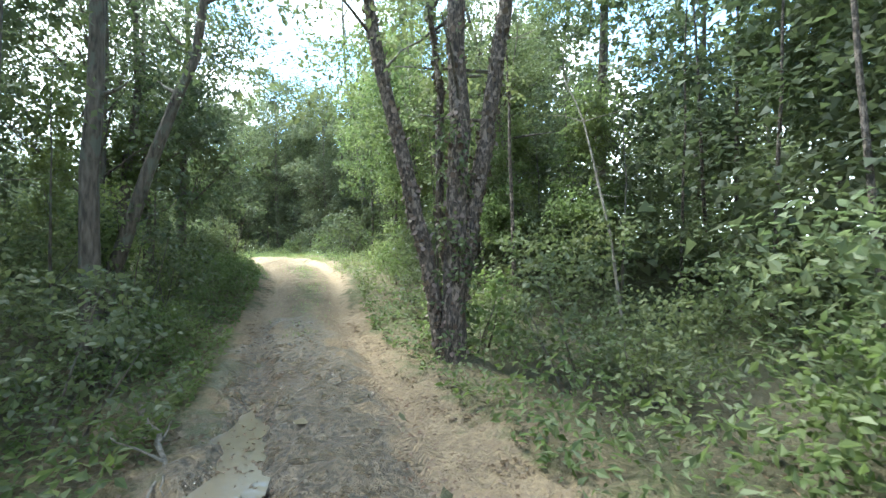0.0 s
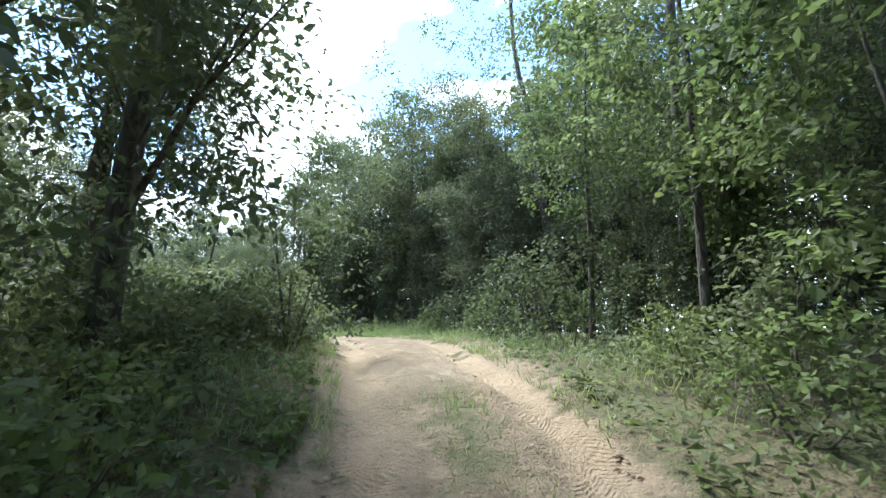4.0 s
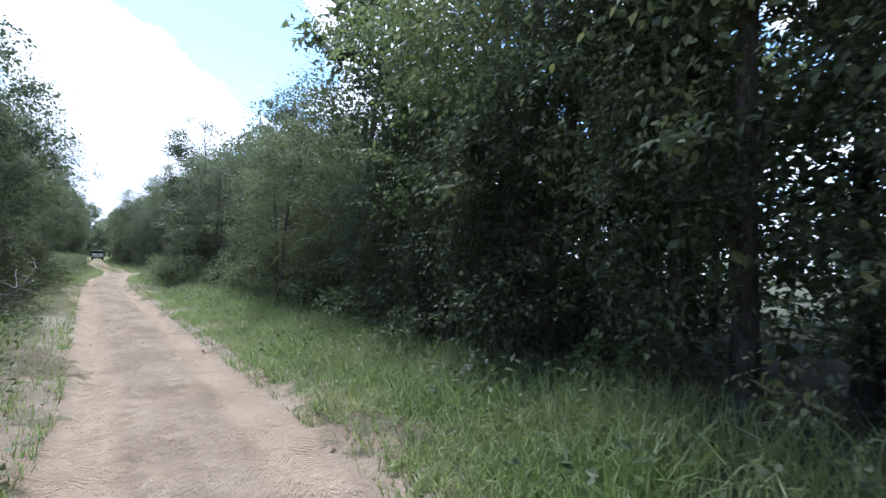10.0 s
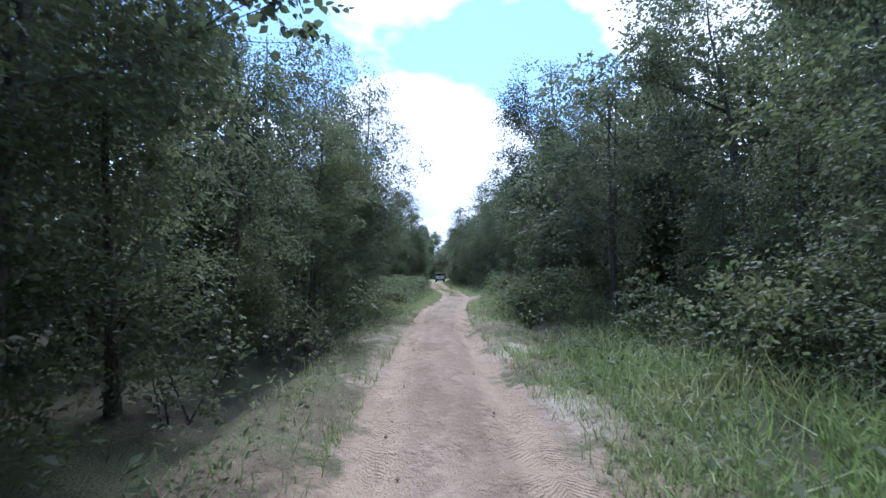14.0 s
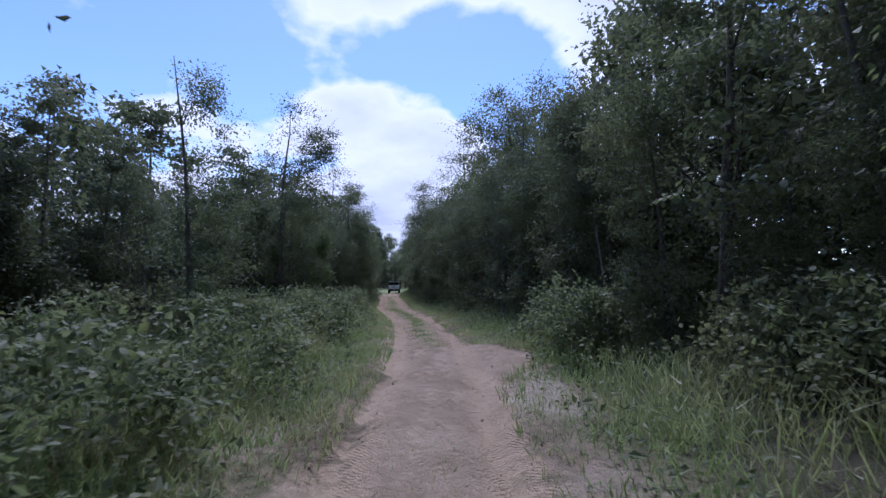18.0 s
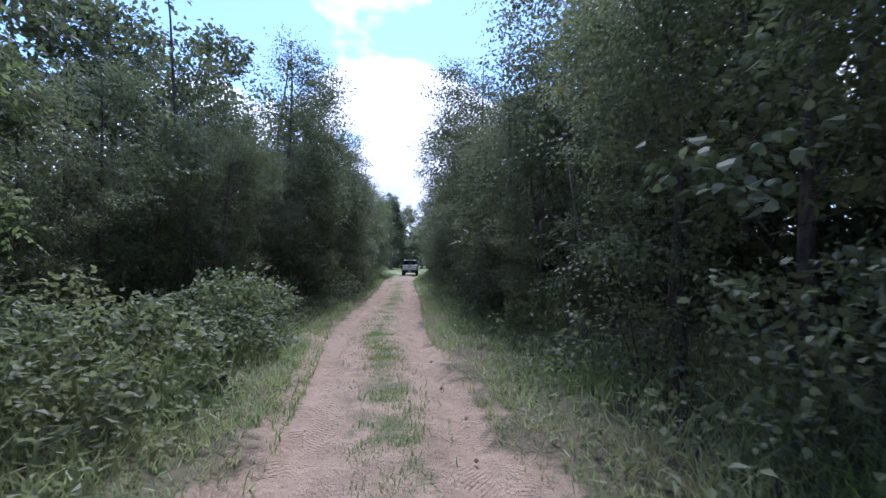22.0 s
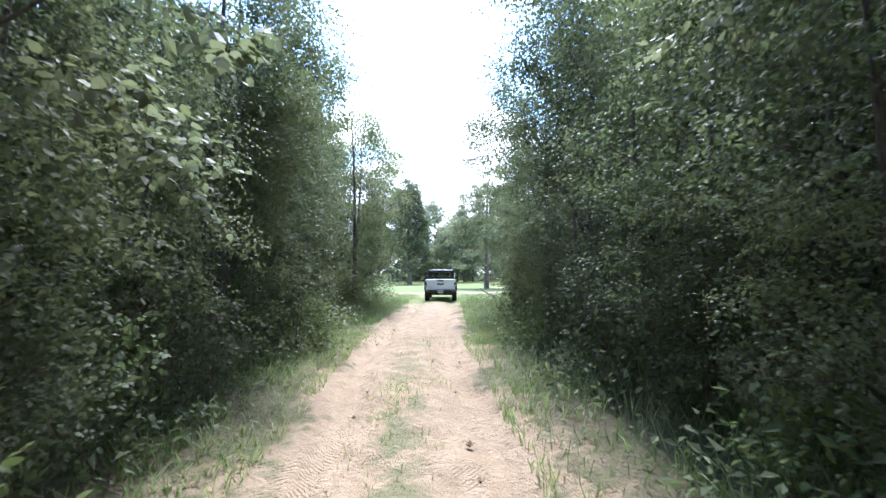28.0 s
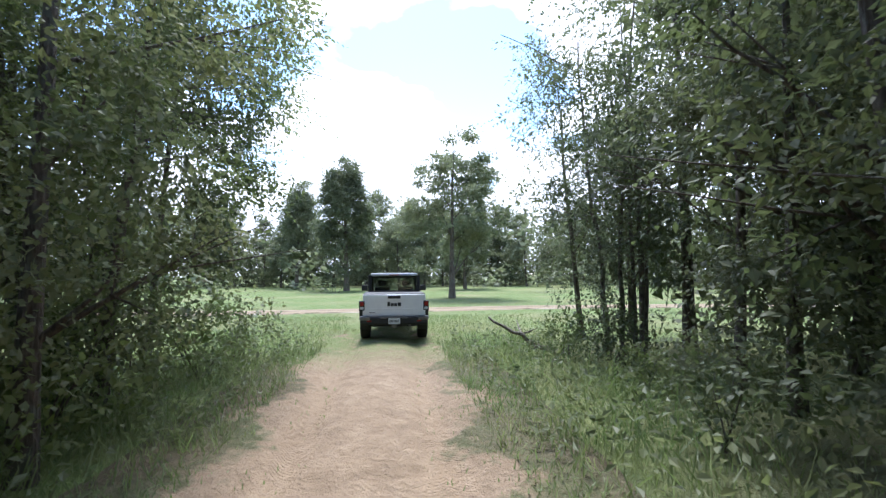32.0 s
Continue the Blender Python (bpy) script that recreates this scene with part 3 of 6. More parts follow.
# ---- leaves and trees ----
def kites(pos, way, up, length, width, fold=0.1, bend=0.0):
    """Folded leaves of two triangles: verts and faces."""
    way = way / np.linalg.norm(way, axis=1)[:, None].clip(1e-6)
    side = np.cross(way, up)
    side /= np.linalg.norm(side, axis=1)[:, None].clip(1e-6)
    nor = np.cross(side, way)
    L, W = length[:, None], width[:, None]
    mid = pos + way * L * 0.42
    v = np.stack([pos, mid - side * W * 0.5 + nor * W * fold, pos + way * L - nor * L * bend, mid + side * W * 0.5 + nor * W * fold], 1).reshape(-1, 3)
    b = np.arange(len(pos))[:, None] * 4
    f = np.stack([b + [0, 1, 2], b + [0, 2, 3]], 1).reshape(-1, 3)
    return v, f


def darts(pos, way, up, length, width, bend=0.0):
    """Plain pointed leaves of one triangle, for the depth of crowns and far trees."""
    way = way / np.linalg.norm(way, axis=1)[:, None].clip(1e-6)
    side = np.cross(way, up)
    side /= np.linalg.norm(side, axis=1)[:, None].clip(1e-6)
    c = pos + way * length[:, None] * 0.08
    v = np.stack([c - side * width[:, None] * 0.62, c + side * width[:, None] * 0.62, pos + way * length[:, None]], 1).reshape(-1, 3)
    v[2::3] -= way * length[:, None] * bend * 0.5
    return v, np.arange(len(v)).reshape(-1, 3)


def blades(pos, way, up, length, width, arch):
    """Arching grass blades of three triangles: verts and faces."""
    way = way / np.linalg.norm(way, axis=1)[:, None].clip(1e-6)
    side = np.cross(way, up)
    side /= np.linalg.norm(side, axis=1)[:, None].clip(1e-6)
    nor = np.cross(side, way)
    L, W = length[:, None], width[:, None]
    mid = pos + way * L * 0.55 + nor * L * arch * 0.22
    tip = pos + way * L * (1 - 0.3 * arch) + nor * L * arch
    v = np.stack([pos - side * W * 0.5, pos + side * W * 0.5, mid + side * W * 0.42, mid - side * W * 0.42, tip], 1).reshape(-1, 3)
    q = np.arange(len(pos))[:, None] * 5
    f = np.stack([q + [0, 1, 2], q + [0, 2, 3], q + [3, 2, 4]], 1).reshape(-1, 3)
    return v, f


def oval_leaves(pos, way, up, length, width, fold=0.1, bend=0.12):
    """Broad leaves with a rounded outline, four triangles each."""
    way = way / np.linalg.norm(way, axis=1)[:, None].clip(1e-6)
    side = np.cross(way, up)
    side /= np.linalg.norm(side, axis=1)[:, None].clip(1e-6)
    nor = np.cross(side, way)
    L, W = length[:, None], width[:, None]
    rows = [pos]
    for u, w in ((0.24, 0.46), (0.62, 0.42)):
        c = pos + way * L * u - nor * L * bend * u * u
        rows += [c - side * W * w + nor * W * fold, c + side * W * w + nor * W * fold]
    rows.append(pos + way * L - nor * L * bend)
    v = np.stack(rows, 1).reshape(-1, 3)
    q = np.arange(len(pos))[:, None] * 6
    f = np.stack([q + [0, 1, 2], q + [1, 3, 4], q + [1, 4, 2], q + [3, 5, 4]], 1).reshape(-1, 3)
    return v, f


def cloud_of_leaves(g, centres, radii, count, length, slim, flat=0.55, droop=0.5, out_from=None, shape=kites):
    """Leaves in sprays round the centres."""
    n = len(centres)
    k = np.repeat(np.arange(n), count)
    u = g.normal(size=(len(k), 3))
    u /= np.linalg.norm(u, axis=1)[:, None]
    r = radii[k] * g.random(len(k)) ** 0.62
    off = u * r[:, None] * np.array([1, 1, flat])
    pos = centres[k] + off
    way = u * np.array([1, 1, 0.35]) + g.normal(size=u.shape) * 0.55 + np.array([0, 0, -droop])
    if out_from is not None:
        o = pos - out_from
        o[:, 2] = 0
        way += 0.6 * o / np.linalg.norm(o, axis=1)[:, None].clip(0.1)
    up = g.normal(size=u.shape) * 0.5 + np.array([0, 0, 1]) + u * 0.35
    ln = length * (0.65 + 0.55 * g.random(len(k)))
    return shape(pos, way, up, ln, ln * slim * (0.8 + 0.4 * g.random(len(k))), bend=0.12)


def leaf_clumps(g, centres, radii, per, length, slim, flat=0.6, droop=0.45, axis=None, shape=kites, sprigs=0.4, fill=52):
    """Lumps of foliage: a dense heart, a coat of leaves and sprigs that stand out of it."""
    n = len(centres)
    out = centres.copy() if axis is None else centres - axis
    out[:, 2] = 0
    out /= np.linalg.norm(out, axis=1)[:, None].clip(0.2)
    bits = []
    # the coat
    a = max(4, int(per * (1 - sprigs)))
    k = np.repeat(np.arange(n), a)
    u = g.normal(size=(len(k), 3)) + out[k] * 0.55 + [0, 0, 0.35]
    u /= np.linalg.norm(u, axis=1)[:, None].clip(1e-3)
    lump = 1 + 0.2 * np.sin(u[:, 0] * 5 + k * 1.7) * np.sin(u[:, 1] * 5 + k * 2.3) + 0.12 * np.sin(u[:, 2] * 7 + k)
    r = radii[k] * lump * (0.6 + 0.4 * g.random(len(k)) ** 0.6)
    pos = centres[k] + u * r[:, None] * [1, 1, flat]
    way = g.normal(size=u.shape) * 0.8 + u * 0.45 + out[k] * 0.3 + [0, 0, -droop]
    ln = length * (0.6 + 0.6 * g.random(len(k)))
    bits.append(shape(pos, way, u * 0.8 + [0, 0, 0.6] + g.normal(size=u.shape) * 0.4, ln, ln * slim * (0.8 + 0.4 * g.random(len(k))), bend=0.12))
    # sprigs: leaves set along fine twigs
    on = 7
    m = max(1, int(round(per * sprigs / on)))
    k = np.repeat(np.arange(n), m)
    u = g.normal(size=(len(k), 3)) * [1, 1, 0.6] + out[k] * 0.7 + [0, 0, 0.2]
    u /= np.linalg.norm(u, axis=1)[:, None].clip(1e-3)
    base = centres[k] + u * (radii[k] * 0.6)[:, None] * [1, 1, flat]
    run = radii[k] * (0.45 + 0.6 * g.random(len(k)))
    q = np.tile(np.linspace(0.12, 1, on), len(k))
    j = np.repeat(np.arange(len(k)), on)
    pos = base[j] + u[j] * (run[j] * q)[:, None] - np.array([0, 0, 1]) * (0.35 * droop * run[j] * q * q)[:, None]
    side = np.cross(u[j], [0, 0, 1.0])
    flip = np.where(np.arange(len(j)) % 2, 1.0, -1.0)[:, None]
    way = u[j] * 0.7 + side * flip * 0.8 + g.normal(size=pos.shape) * 0.2 + [0, 0, -0.5 * droop]
    ln = length * (1.1 - 0.45 * q) * (0.8 + 0.4 * g.random(len(j)))
    bits.append((oval_leaves if shape is kites else shape)(pos, way, g.normal(size=pos.shape) * 0.25 + [0, 0, 1], ln, ln * slim, bend=0.12))
    # the heart
    if fill:
        k = np.repeat(np.arange(n), fill)
        way = g.normal(size=(len(k), 3))
        way /= np.linalg.norm(way, axis=1)[:, None].clip(1e-3)
        pos = centres[k] + (g.normal(size=(len(k), 3)) * 0.3 - way * 0.15) * radii[k][:, None] * [1, 1, flat]
        size = np.minimum(radii[k] * 0.34, length * 1.1) * (0.75 + 0.5 * g.random(len(k)))
        bits.append((darts if shape is darts else kites)(pos, way, g.normal(size=(len(k), 3)), size, size * 0.58))
    return join(bits)


def tube(path, radii, sides=7, cap=True):
    """A tapered, bent tube: verts and triangles."""
    path = np.asarray(path, float)
    t = np.gradient(path, axis=0)
    t /= np.linalg.norm(t, axis=1)[:, None].clip(1e-6)
    ref = np.where(np.abs(t[:, 2:3]) > 0.9, [[1.0, 0, 0]], [[0, 0, 1.0]])
    a = np.cross(t, ref)
    a /= np.linalg.norm(a, axis=1)[:, None]
    b = np.cross(t, a)
    th = np.linspace(0, 2 * np.pi, sides, endpoint=False)
    v = path[:, None] + (a[:, None] * np.cos(th)[None, :, None] + b[:, None] * np.sin(th)[None, :, None]) * np.asarray(radii)[:, None, None]
    n = len(path)
    i = np.arange(n * sides).reshape(n, sides)
    j = np.roll(i, -1, 1)
    f = np.concatenate([np.stack([i[:-1], j[:-1], j[1:]], -1).reshape(-1, 3), np.stack([i[:-1], j[1:], i[1:]], -1).reshape(-1, 3)])
    v = v.reshape(-1, 3)
    if cap:
        v = np.r_[v, path[-1:]]
        f = np.r_[f, np.stack([i[-1], j[-1], np.full(sides, len(v) - 1)], -1)]
    return v, f


def join(bits):
    vs, fs, n = [], [], 0
    for v, f in bits:
        vs.append(v)
        fs.append(f + n)
        n += len(v)
    return np.concatenate(vs), np.concatenate(fs)


def piece(name, vf, mat, parent, label="", soft=True):
    ob = new(name, mesh_from(name, *vf, mat, soft))
    ob.parent = parent
    if label:
        ob["label"] = label
    return ob


def bent(g, a, b, n, wobble):
    u = np.linspace(0, 1, n)[:, None]
    p = np.asarray(a) * (1 - u) + np.asarray(b) * u
    return p + np.cumsum(g.normal(size=(n, 3)) * wobble, 0) * u * [1, 1, 0.3]


def make_tree(seed, h, r, base, clusters, per, leaf, slim, mat, bark, trunk_r, flat=0.55, droop=0.5, limbs=7, lean=0.3, spray=0.75, shape="wall", core=0, names=("tree",), label="", crown_label="", leaf_shape=kites, core_leaf=0.24, fill=52):
    """A tree at the origin: trunk, limbs and a crown of leaf sprays."""
    g = np.random.default_rng(seed)
    top = np.array([g.normal() * lean, g.normal() * lean, h * 0.93])
    n = 9
    stem = bent(g, (0, 0, -0.25), top, n, 0.06 * h / 10)
    stem[0, :2] = 0
    tree = new(names[0])
    tagged(tree, label, "tree")
    rad = trunk_r * (1 - np.linspace(0, 1, n) ** 1.1 * 0.9)
    rad[0] *= 1.35
    piece("trunk", tube(stem, rad, 8), bark, tree)
    z = base * h + (h - base * h) * g.random(clusters) ** 0.9
    u = (z - base * h) / (h - base * h)
    if shape == "wall":
        env = np.interp(u, [0, 0.12, 0.28, 0.5, 0.78, 1], [0.5, 0.58, 0.78, 1.0, 0.78, 0.2])
    elif shape == "tall":
        env = np.interp(u, [0, 0.2, 0.6, 1], [0.45, 0.9, 1.0, 0.22])
    elif shape == "cone":
        env = np.interp(u, [0, 0.15, 1], [0.8, 1.0, 0.08])
    else:
        env = np.interp(u, [0, 0.3, 0.7, 1], [0.7, 1.0, 0.9, 0.35])
    ang = g.normal(size=clusters) * 1.15 if shape == "wall" else g.random(clusters) * 2 * np.pi
    lobes = 1 + 0.14 * np.sin(ang * 3 + seed) + 0.1 * np.sin(ang * 5 + z)
    rr = r * env * lobes * (0.35 + 0.65 * g.random(clusters) ** 0.5)
    ax = np.stack([np.interp(z, stem[:, 2], stem[:, k]) for k in (0, 1)], 1)
    cen = np.c_[ax + np.stack([np.cos(ang), np.sin(ang)], 1) * rr[:, None], z]
    # the sprays gather on boughs, with gaps between them
    bough = g.integers(0, max(7, clusters // 5), clusters)
    cen = cen[bough] * 0.74 + cen * 0.26 + g.normal(size=cen.shape) * [0.3, 0.3, 0.12] * spray
    z = cen[:, 2]
    size = spray * (0.55 + 0.8 * g.random(clusters))
    bits = [leaf_clumps(g, cen, size, per, leaf, slim, max(flat, 0.6), droop, np.c_[ax[bough], z], leaf_shape, 0.2 if leaf_shape is darts else 0.32, fill)]
    if core:
        zc = base * h + (h - base * h) * (0.04 + 0.82 * g.random(core))
        ac = g.random(core) * 2 * np.pi
        rc = r * 0.6 * np.interp(zc / h, [0, 0.45, 0.8, 1], [0.65, 1.0, 0.75, 0.1]) * np.sqrt(g.random(core))
        mid = np.c_[np.stack([np.interp(zc, stem[:, 2], stem[:, q]) for q in (0, 1)], 1) + np.stack([np.cos(ac), np.sin(ac)], 1) * rc[:, None], zc]
        near = leaf_shape is not darts
        bits.append(cloud_of_leaves(g, mid, np.full(core, 0.6), 26 if near else 18, leaf * 1.15 if near else core_leaf, 0.6, 0.8, 0.6, None, kites if near else darts))
    piece("crown", join(bits), mat, tree, crown_label, False)
    pick = np.argsort(-rr)[:limbs * 3:3] if limbs else []
    for k in pick:
        z0 = max(0.12 * h, cen[k, 2] - rr[k] * (0.35 + 0.5 * g.random()))
        a = np.array([np.interp(z0, stem[:, 2], stem[:, 0]), np.interp(z0, stem[:, 2], stem[:, 1]), z0])
        tw = trunk_r * 0.34 * (1 - 0.5 * z0 / h)
        bits = [tube(bent(g, a, cen[k], 6, 0.06), np.linspace(tw, tw * 0.2, 6), 5)]
        for _ in range(3):
            q = cen[k] + g.normal(size=3) * [0.5, 0.5, 0.3]
            bits.append(tube(bent(g, a * 0.4 + cen[k] * 0.6, q, 4, 0.04), np.linspace(tw * 0.35, tw * 0.08, 4), 4))
        piece("limb", join(bits), bark, tree)
    return tree


def make_shrub(seed, h, r, clusters, per, leaf, slim, mat, stems=5, droop=0.35, flat=0.6, label="", name="shrub"):
    g = np.random.default_rng(seed)
    shrub = new(name)
    tagged(shrub, label, "shrub")
    z = h * (0.12 + 0.88 * g.random(clusters))
    ang = g.random(clusters) * 2 * np.pi
    rr = r * np.sqrt(g.random(clusters)) * np.interp(z / h, [0, 0.4, 1], [0.9, 1.0, 0.45])
    cen = np.c_[np.cos(ang) * rr, np.sin(ang) * rr, z]
    size = 0.28 * (0.6 + 0.8 * g.random(clusters)) * (h / 1.6) ** 0.5
    piece("foliage", leaf_clumps(g, cen, size * 1.15, per, leaf, slim, 0.75, droop, None, oval_leaves, 0.45, 14), mat, shrub, "", False)
    bits = []
    for k in range(stems):
        q = cen[g.integers(clusters)]
        bits.append(tube(bent(g, (g.normal() * 0.08, g.normal() * 0.08, -0.12), q, 5, 0.03), np.linspace(0.018, 0.005, 5), 5))
    piece("woody_base", join(bits), BARK, shrub)
    return shrub


make_ground()
make_track()

# ---- the woods ----
WALL_LABEL = "leafy roadside tree with foliage down to the ground"
KIND = {}
for k, (seed, h, r, mat) in enumerate([(11, 10.5, 2.5, LEAF_MID), (12, 9.5, 2.7, LEAF_DARK), (13, 11.0, 2.5, LEAF_DARK), (14, 9.0, 2.4, LEAF_MID), (15, 10.0, 2.6, LEAF_GREY)]):
    KIND["wall%d" % k] = lambda seed=seed, h=h, r=r, mat=mat: make_tree(seed, h, r, 0.04 if seed in (11, 14) else 0.17, 66, 84, 0.1, 0.57, mat, BARK, 0.13, flat=0.62, limbs=6, spray=0.78, core=40, label=WALL_LABEL)
for k, seed in enumerate((18, 19)):
    KIND["fine%d" % k] = lambda seed=seed: make_tree(seed, 9.6, 2.5, 0.03, 84, 105, 0.09, 0.5, (LEAF_DARK, LEAF_MID)[seed % 2], BARK, 0.12, flat=0.6, droop=0.7, limbs=7, spray=0.66, core=50, leaf_shape=oval_leaves,
                                                     names=("roadside_tree",), label="dense small-leaved tree with drooping sprays beside the track")
for k, seed in enumerate((16, 17)):
    KIND["light%d" % k] = lambda seed=seed: make_tree(seed, 8.6, 2.3, 0.03, 64, 90, 0.1, 0.52, LEAF_LIGHT, BARK, 0.07, flat=0.6, limbs=6, spray=0.7, core=25, leaf_shape=oval_leaves,
                                                      names=("young_tree",), label="bright yellow-green young tree leaning to the light")
for k, seed in enumerate((21, 22)):
    KIND["vine%d" % k] = lambda seed=seed: make_tree(seed, 9.0, 2.3, 0.0, 64, 60, 0.105, 0.6, LEAF_DARK, BARK, 0.14, flat=1.15, droop=0.9, limbs=4, spray=0.62, core=40,
                                                     names=("vine_covered_tree",), label="tree draped to the ground in dark climbing vines")
for k, (seed, h, r, mat) in enumerate([(31, 14, 3.4, LEAF_MID), (32, 13, 3.6, LEAF_DARK), (33, 15, 3.2, LEAF_MID)]):
    KIND["tall%d" % k] = lambda seed=seed, h=h, r=r, mat=mat: make_tree(seed, h, r, 0.26, 62, 74, 0.13, 0.55, mat, BARK, 0.17, flat=0.6, limbs=8, spray=0.9, core=8, fill=14, shape="tall",
                                                                        names=("tall_tree",), label="tall broadleaf forest tree with a bare lower trunk")
for k, seed in enumerate((41, 42, 43)):
    KIND["back%d" % k] = lambda seed=seed: make_tree(seed, 12.0, 3.8, 0.03, 46, 44, 0.3, 0.65, LEAF_DARK, BARK, 0.17, limbs=0, spray=1.15, core=24, core_leaf=0.4, leaf_shape=darts,
                                                     names=("forest_tree",), label="dark broadleaf tree deeper in the woods")
for k, (seed, mat) in enumerate(((46, LEAF_DARK), (47, LEAF_MID))):
    KIND["mid%d" % k] = lambda seed=seed, mat=mat: make_tree(seed, 11.0, 3.0, 0.04, 56, 60, 0.18, 0.6, mat, BARK, 0.15, flat=0.6, limbs=3, spray=0.95, core=20, core_leaf=0.35, leaf_shape=darts,
                                                             names=("forest_tree",), label="broadleaf tree behind the roadside row")
for k, seed in enumerate((51, 52)):
    KIND["airy%d" % k] = lambda seed=seed: make_tree(seed, 9.0, 2.1, 0.04, 84, 80, 0.14, 0.26, LEAF_GREY, BARK, 0.09, flat=0.8, droop=0.7, limbs=7, spray=0.62, shape="tall", fill=8,
                                                     names=("slender_tree",), label="airy grey-green tree with narrow leaves beside the track")
for k, seed in enumerate((61, 62)):
    KIND["sapling%d" % k] = lambda seed=seed: make_tree(seed, 4.8, 1.5, 0.1, 46, 60, 0.095, 0.55, LEAF_LIGHT, BARK, 0.035, limbs=4, spray=0.42, lean=0.4,
                                                        names=("sapling",), label="bright yellow-green understorey sapling")
for k, (seed, mat) in enumerate(((56, LEAF_GREY), (57, LEAF_MID))):
    KIND["spread%d" % k] = lambda seed=seed, mat=mat: make_tree(seed, 8.2, 2.9, 0.17, 46, 62, 0.135, 0.78, mat, BARK, 0.1, flat=0.5, droop=0.55, limbs=9, spray=0.62, shape="round", core=6, leaf_shape=oval_leaves, fill=12,
                                                                names=("spreading_tree",), label="spreading broad-leaved tree reaching over the track's edge")
KIND["pole"] = lambda: make_tree(66, 10.0, 1.5, 0.5, 30, 60, 0.11, 0.5, LEAF_MID, BARK_PEEL, 0.05, limbs=3, spray=0.55, fill=8, lean=0.6,
                                 names=("slender_tree",), label="slender pale-barked young tree in the woods")
for k, (seed, h, r, mat) in enumerate([(71, 1.5, 1.0, LEAF_MID), (72, 1.1, 0.9, LEAF_LIGHT), (73, 2.3, 1.2, LEAF_DARK), (74, 1.7, 1.1, LEAF_DARK)]):
    KIND["shrub%d" % k] = lambda seed=seed, h=h, r=r, mat=mat: make_shrub(seed, h, r, 34, 21, 0.092, 0.6, mat, label="low leafy shrub at the edge of the woods")
PROTO = {}
THICKET = []          # x, y, size of the bushes too many to tell apart


def place(kind, x, y, size=1.0, turn=None, g=random, sink=0.0, group=""):
    if kind[:3] in ("mid", "bac") and -5 < nearest([(x, y)])[0][0] < 138 and abs(nearest([(x, y)])[1][0]) < 6.5:
        kind = "wall%d" % (int(abs(x) * 7) % 5)          # finer leaves close to the way
    z = on_ground(x, y) - sink
    turn = g.random() * 6.283 if turn is None else turn
    if kind not in PROTO:
        PROTO[kind] = KIND[kind]()
        ob = PROTO[kind]
        ob.matrix_basis = Matrix.LocRotScale((x, y, z), Euler((0, 0, turn)), None)
    else:
        ob = copy_thing(PROTO[kind], Matrix.LocRotScale((x, y, z), Euler((g.uniform(-0.07, 0.07), g.uniform(-0.07, 0.07), turn)), (size * (0.9 + 0.15 * g.random()), size, size * (0.92 + 0.16 * g.random()))))
    if group:
        ob["group"] = group
    return ob


def clear_of_track(x, y, gap):
    s, d = nearest([(x, y)])
    need = np.interp(s, RIGHT_S, RIGHT_D) if d[0] > 0 else np.interp(s, LEFT_S, LEFT_D)
    return abs(d[0]) > float(np.atleast_1d(need)[0]) + gap


def pick(g, table, s):
    """A kind from the stretch of the plan in which s lies."""
    for end, names in table:
        if s < end:
            return g.choice(names)
    return g.choice(table[-1][1])


W, V, T, B = ["wall0", "wall1", "wall2", "wall3", "wall4"], ["vine0", "vine1"], ["tall0", "tall1", "tall2"], ["back0", "back1", "back2"]
FRONT = {-1: [(14, ["wall0", "tall1", "tall0", "tall2"]), (34, ["airy0", "wall3", "wall4"]), (46, ["wall4", "wall1", "airy0", "wall3"]), (66, ["wall4", "wall0", "wall3", "wall1"]), (84, ["wall4", "wall1", "wall3"]), (140, W)],
         1: [(14, ["tall1", "wall3", "tall0", "sapling0", "sapling1"]), (36, ["vine0", "vine1", "wall1"]), (46, ["wall1", "wall2", "airy1", "vine0"]), (80, ["wall1", "wall2", "wall2", "vine1", "wall4"]), (126, ["wall1", "wall0", "wall3", "wall4", "vine0"]), (140, ["airy0", "airy1", "wall3"])]}
H_S = [-17, 10, 14, 30, 36, 38, 46, 50, 55, 64, 67, 78, 84, 90, 98, 122, 134]
H_LEFT = [1.1, 1.0, 0.7, 0.55, 0.85, 0.95, 0.95, 0.95, 0.95, 0.9, 0.56, 0.46, 0.5, 0.7, 1.02, 1.02, 1.0]
H_RIGHT = [1.05, 1.1, 1.1, 0.92, 0.92, 0.95, 0.62, 0.8, 0.95, 1.0, 1.05, 1.08, 1.05, 1.05, 1.05, 1.05, 0.8]
rg = random.Random(5)
END_S = {-1: 137, 1: 135}
